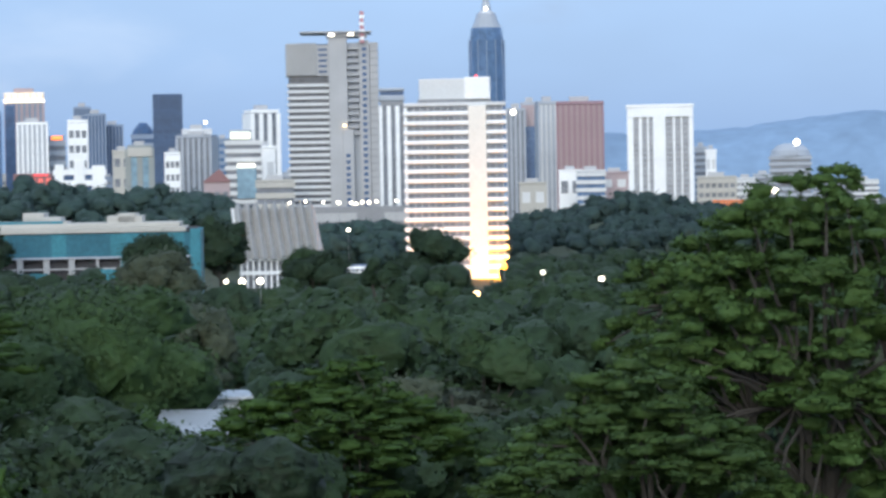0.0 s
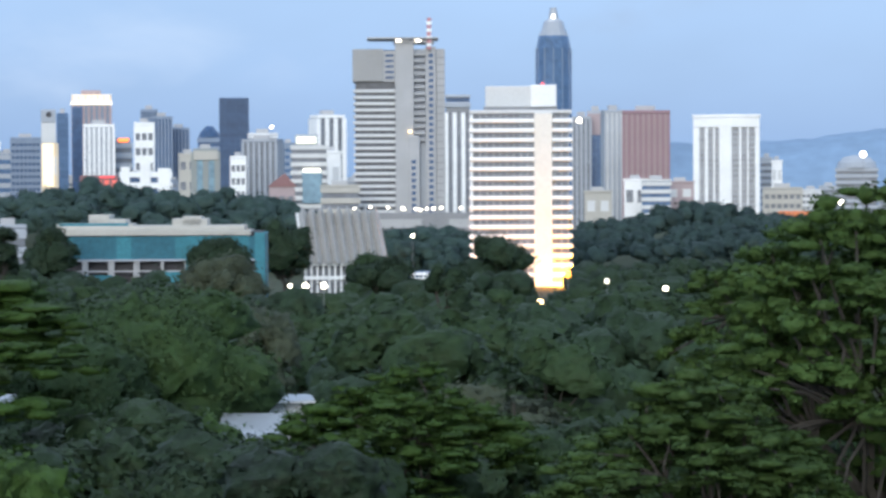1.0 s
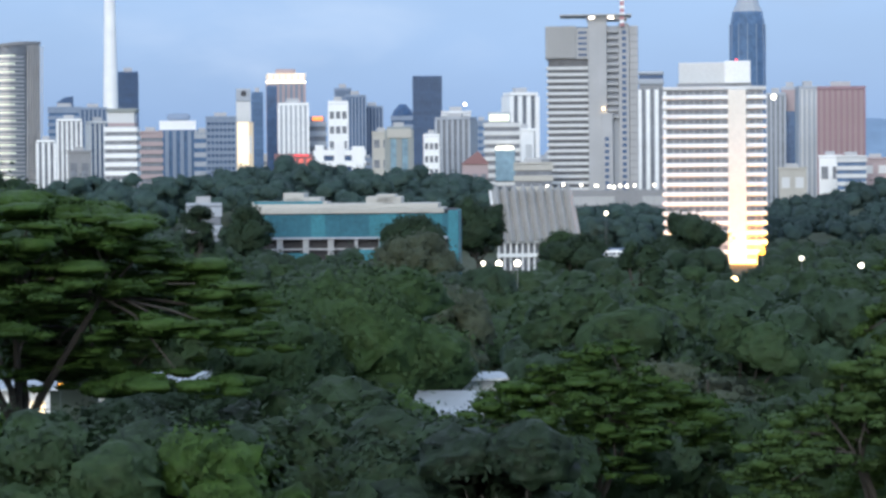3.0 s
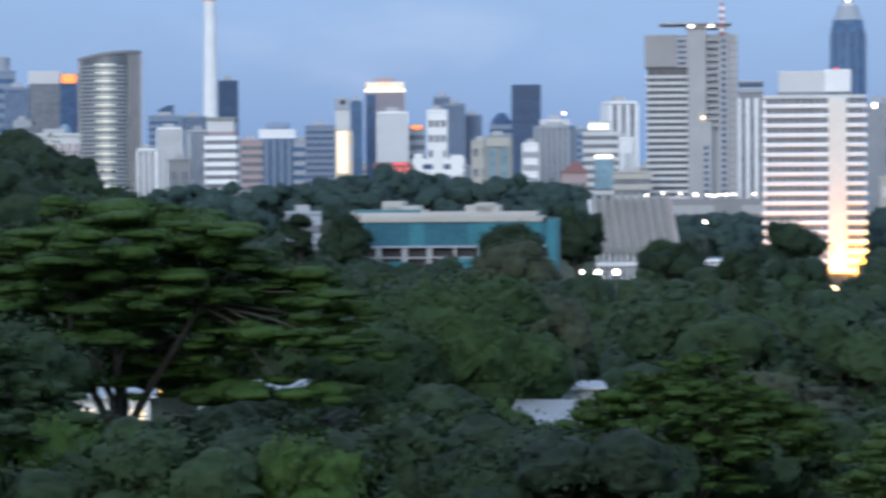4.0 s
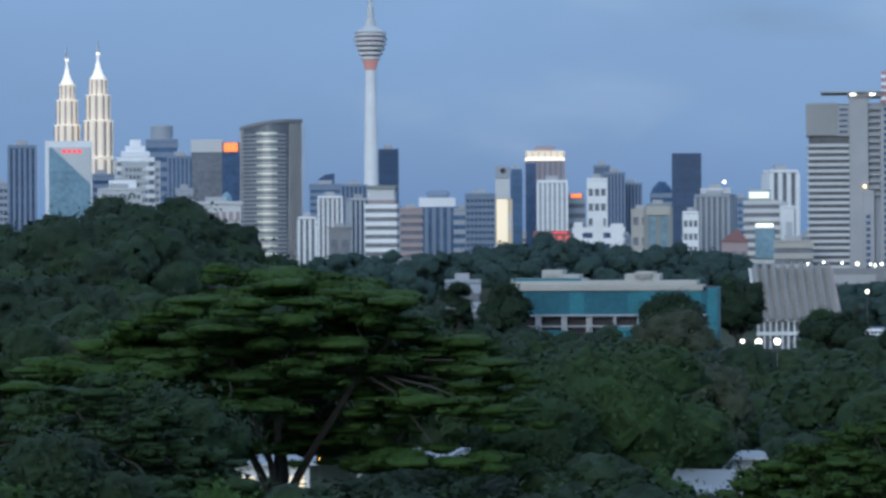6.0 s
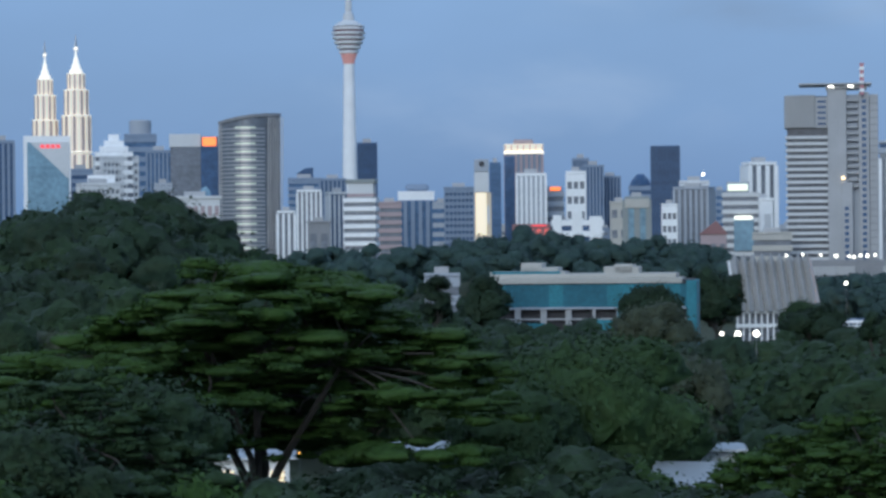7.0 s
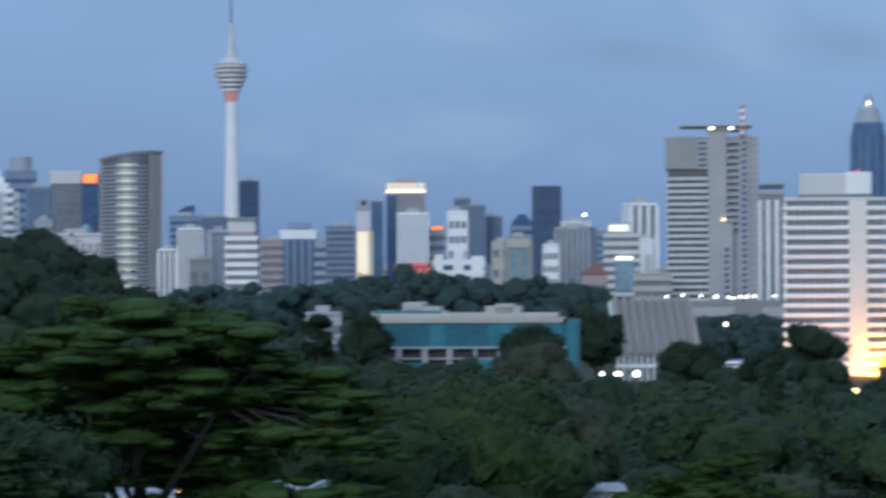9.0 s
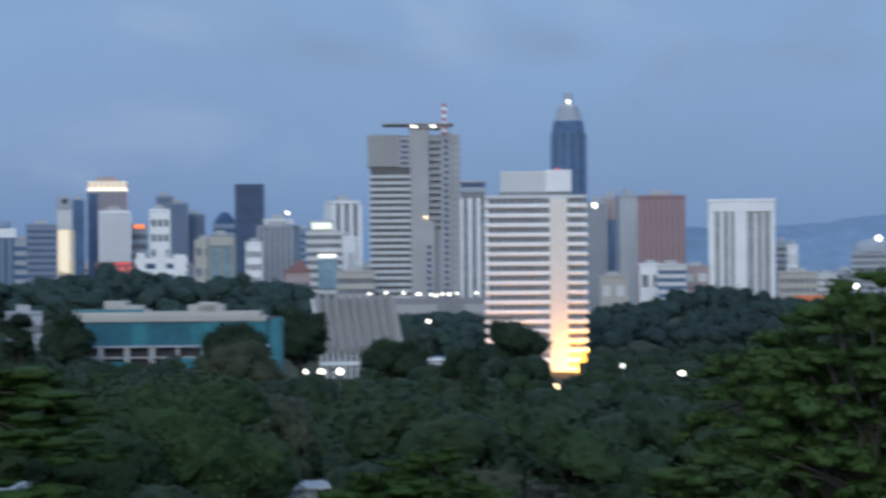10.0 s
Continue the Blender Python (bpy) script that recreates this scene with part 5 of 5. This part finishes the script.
near_round("dark leafy tree below the layered canopy", -1.668, -4.849, 150, 3.0, 7, LEAF_DARK, 35, 36, 360, 0.30)
near_round("tall slim dark tree", 8.403, -1.435, 420, 3.0, 12, LEAF_DARK, 36, 26, 260, 0.41)

# woods in the middle distance, one by one
protos = []
for k, (mat, hw, ch) in enumerate(((LEAF_MID, 6.2, 8), (LEAF_DARK, 7.0, 9), (LEAF_GREY, 5.6, 8), (LEAF_DARK, 8.2, 9), (LEAF_MID, 5.0, 7.5))):
    x, y = at(6.0 + k * 2.1, 300 + 12 * k)
    protos.append(round_tree("broadleaf_tree", ("dull green broad-leaved tree of the woods", "dark green broad-leaved tree of the woods", "grey green tree of the woods", "wide dark crowned tree of the woods", "small green tree of the woods")[k],
                             x, y, ground_z(x, y) + 13.5, hw, ch, mat, 50 + k, 9, 110, 0.48, single=True))
rng = random.Random(11)
count = 0
for i in range(900):
    if count >= 165:
        break
    a, d = rng.uniform(-11.5, 19.5), 215 + 520 * rng.random() ** 1.3
    x, y = at(a, d)
    if d < 330 and a < 3.2 and a > -11:
        continue
    if d < 262 and 3.5 < a < 6.5:
        continue
    g = ground_z(x, y)
    tree_top = g + rng.uniform(10.5, 16.5)
    e_top = math.degrees(math.atan2(tree_top - EYE, d))
    if 0.4 < a < 8.8 and e_top > -1.95 or a >= 8.8 and e_top > -1.75 or (4.8 < a < 6.4 or 9.4 < a < 11.3) and e_top > -2.2:
        continue
    k = rng.randrange(5)
    s = (tree_top - g) / 13.8
    t = copy_thing(protos[k], pose(x, y, g - 0.3, 0, 0, rng.uniform(0, 360)))
    t.scale = (s * rng.uniform(0.9, 1.15), s * rng.uniform(0.9, 1.15), s)
    count += 1


# the near hill and the thicket under the window
for i in range(75):
    a, d = rng.uniform(-13, -1.8), rng.uniform(400, 640)
    x, y = at(a, d)
    g = ground_z(x, y)
    s = rng.uniform(1.0, 1.45)
    if math.degrees(math.atan2(g + 13.8 * s - EYE, d)) > skyline(a) - 0.03:
        continue
    t = copy_thing(protos[rng.choice((0, 1, 1, 2, 3, 3))], pose(x, y, g - 0.3, 0, 0, rng.uniform(0, 360)))
    t.scale = (s * 1.05, s * 1.05, s)
thicket = []
for k, mat in enumerate((LEAF_MID, LEAF_RAIN, LEAF_DARK)):
    x, y = at(-6.5 + 6 * k, 120)
    thicket.append(round_tree("broadleaf_tree", ("low dull green tree of the thicket", "low fresh green tree of the thicket", "low dark tree of the thicket")[k], x, y, up(-5.3, 120), 4.2, 7, mat, 80 + k, 14, 190, 0.26, single=True, group="trees below the window"))
hidden = [up(-5.3, 120) - ground_z(*at(-6.5 + 6 * k, 120)) for k in range(3)]
for i in range(40):
    a, d = -11.5 + 30 * (i + rng.random()) / 40, rng.uniform(118, 205)
    x, y = at(a, d)
    g = ground_z(x, y)
    top = EYE + d * math.tan(radians(rng.uniform(-5.1, -4.55) if not (-5.6 < a < -2.4 or -2.0 < a < 0.9 or 3.2 < a < 6.2) else rng.uniform(-5.45, -4.98)))
    k = rng.randrange(3)
    s = max(0.3, (top - g) / hidden[k])
    t = copy_thing(thicket[k], pose(x, y, g - 0.3, 0, 0, rng.uniform(0, 360)))
    t.scale = (max(s, 0.7), max(s, 0.7), s)


# bushes before the houses
for a, d, e in ((-4.9, 200, -5.0), (-4.35, 215, -4.75), (-3.5, 205, -5.05), (-2.7, 190, -4.6), (-1.9, 200, -4.55), (-1.2, 205, -4.42), (-0.35, 215, -4.62), (0.35, 190, -4.5), (0.9, 180, -4.7), (4.3, 190, -5.2), (6.1, 185, -4.7), (2.2, 170, -4.5)):
    x, y = at(a, d)
    g = ground_z(x, y)
    k = rng.randrange(3)
    s = max(0.3, (up(e, d) - g) / hidden[k])
    t = copy_thing(thicket[k], pose(x, y, g - 0.3, 0, 0, rng.uniform(0, 360)))
    t.scale = (max(s, 0.5), max(s, 0.5), s)


def far_woods(name, label, mat, n, amin, amax, dmin, dmax, seed, limit, per=80, leaf=1.0, hmin=11, hmax=17, level=2, lumps=5):
    """Closed woods seen from afar: many lumpy crowns of leaf sprays in one sheet."""
    rs = np.random.RandomState(seed)
    crown = Crown(rs, True)
    for _ in range(n):
        a = rs.uniform(amin, amax)
        d = dmin + (dmax - dmin) * rs.uniform() ** 0.8
        x, y = at(a, d)
        g = ground_z(x, y)
        th = rs.uniform(hmin, hmax)
        e_top = math.degrees(math.atan2(g + th - EYE, d))
        if e_top > limit(a, d):
            continue
        hw = rs.uniform(5.5, 9.5)
        for k in range(lumps):
            q = np.array([x, y, g + th - hw * 0.55]) + rs.normal(size=3) * np.array([hw * 0.42, hw * 0.42, hw * 0.2])
            crown.clump(q, hw * rs.uniform(0.42, 0.68) * np.array([1, 1, 0.8]), per // lumps, leaf, level, 0.2, 0.85, np.array([x, y, g + th - hw]))
    tagged(new(name, crown.mesh(name, mat)), label, "woods", kind="stuff")


far_woods("hill_woods", "dense dark woods on the near hill", LEAF_DARK, 270, -14, -1.2, 400, 760, 61, lambda a, d: skyline(a) - 0.06, 260, 0.6, 11, 19, 3, 4)
far_woods("near_woods", "mixed dull green woods below the window", LEAF_MID, 170, -13, 19, 330, 700, 62, lambda a, d: (-2.2 if 4.8 < a < 6.4 or 9.4 < a < 11.3 else -1.9) if a > 0 else skyline(a) - 0.2, 220, 0.55, level=3, lumps=4)
far_woods("middle_woods", "dark green woods round the halls", LEAF_DARK, 440, -3, 20, 700, 1060, 63, lambda a, d: -0.95 if a < 0.2 else (-1.62 if a < 4.7 else (-2.15 if a < 6.4 else (-1.75 if a < 8.8 else (-1.5 if not 9.5 < a < 11.2 else -2.0)))), 170, 0.8)
far_woods("ridge_woods", "haze tinted woods on the low ridge behind the halls", LEAF_HAZED, 620, -4, 8.6, 1180, 1560, 64, lambda a, d: skyline(a), 120, 1.0, 9, 20, 2, 4)
far_woods("park_woods", "haze tinted woods round the tall tower", LEAF_HAZED, 560, 6.6, 21, 1180, 1900, 65, lambda a, d: -0.05 if a > 10.4 else -0.45, 120, 1.1, 12, 18, 2, 4)


# ---- houses between the trees ----
ROOM_LIT = glow("warm_lit_room", (1.0, 0.80, 0.52), 0.9)


def house(az, d, el_eave, w, dep, roof_h, label, turn=0.0, storeys=2, lit=0, wall=None):
    ob = thing("house", az, d, label, "house", "houses between the trees", turn)
    h = up(el_eave, d) - ob.matrix_world.translation.z
    part("wall", box(-w / 2, w / 2, -dep / 2, dep / 2, -1, h, 0.05), wall or WHITE, ob)
    bm = prism([(-dep / 2 - 0.7, 0), (dep / 2 + 0.7, 0), (dep / 2 + 0.7, 0.15), (0, roof_h), (-dep / 2 - 0.7, 0.15)], -w / 2 - 0.6, w / 2 + 0.6)
    part("roof", bm, ROOFGREY, ob, "grey pitched metal roof").matrix_basis = pose(0, 0, h, 90, 0, 90)
    n = max(3, int(w / 2.2))
    for s in range(storeys):
        for i in range(n):
            win = part("window", box(-0.55, 0.55, -0.06, 0.08, 0, 1.2), ROOM_LIT if lit and (i + s) % lit == 0 else GLASS_GREY, ob)
            win.location = (-w / 2 + w * (i + 0.5) / n, -dep / 2 - 0.03, h - 2.2 - 2.9 * s)
            part("window_sill", box(-0.65, 0.65, -0.16, 0.0, -0.1, 0.0), OFFWHITE, win)
    part("gutter", box(-w / 2 - 0.6, w / 2 + 0.6, -dep / 2 - 0.85, -dep / 2 - 0.68, h - 0.05, h + 0.1), OFFWHITE, ob)


house(-4.094, 236, -4.28, 6.0, 8, 0.5, "white house with lit rooms behind the rain tree", lit=2)
house(-0.62, 228, -4.97, 5.2, 8, 1.4, "low house with pale grey pitched roof under the branches", 6)
house(-0.62, 264, -4.22, 7.4, 7, 0.8, "white house with lit windows behind a grey roof", lit=2)
house(-2.0, 262, -4.45, 3.6, 7, 0.8, "white house glimpsed under the branches", lit=2)
house(5.05, 212, -4.22, 3.6, 5, 0.3, "white flat roofed house above metal roofs", 5, storeys=1)
house(4.62, 200, -4.80, 3.6, 5, 1.1, "house with pale blue grey metal roof among the trees", -8, storeys=0, wall=DARKCON)
house(4.36, 190, -5.12, 3.4, 5, 0.95, "low house with blue grey metal roof among the trees", -8, storeys=0, wall=DARKCON)


# ---- the terrace on which the camera stands ----
def terrace():
    fl = EYE - 1.55
    wallm = paint("white_wall_paint", (0.72, 0.74, 0.78), 0.6, 0.06, 0.6, 14, 0.1)

    def st(name, bm, m, label):
        me = bpy.data.meshes.new(name)
        bm.to_mesh(me)
        bm.free()
        me.materials.append(m)
        return tagged(new(name, me), label, name.split("_")[0], kind="structure")
    st("floor", box(-2.2, 2.6, -3, 1.5, fl - 0.25, fl), CONCRETE, "plain concrete terrace floor")
    st("wall_below", box(-2.4, 2.8, -3.2, 1.4, ground_z(0, 0) - 1, fl - 0.25), wallm, "white outer wall below the terrace")
    st("wall_parapet", box(-2.2, 2.6, 1.3, 1.42, fl, fl + 0.95, 0.02), wallm, "white parapet of the terrace")
    st("column", box(-0.39, -0.2295, 1.15, 1.295, fl, fl + 3.0, 0.006), wallm, "white painted terrace post")


terrace()
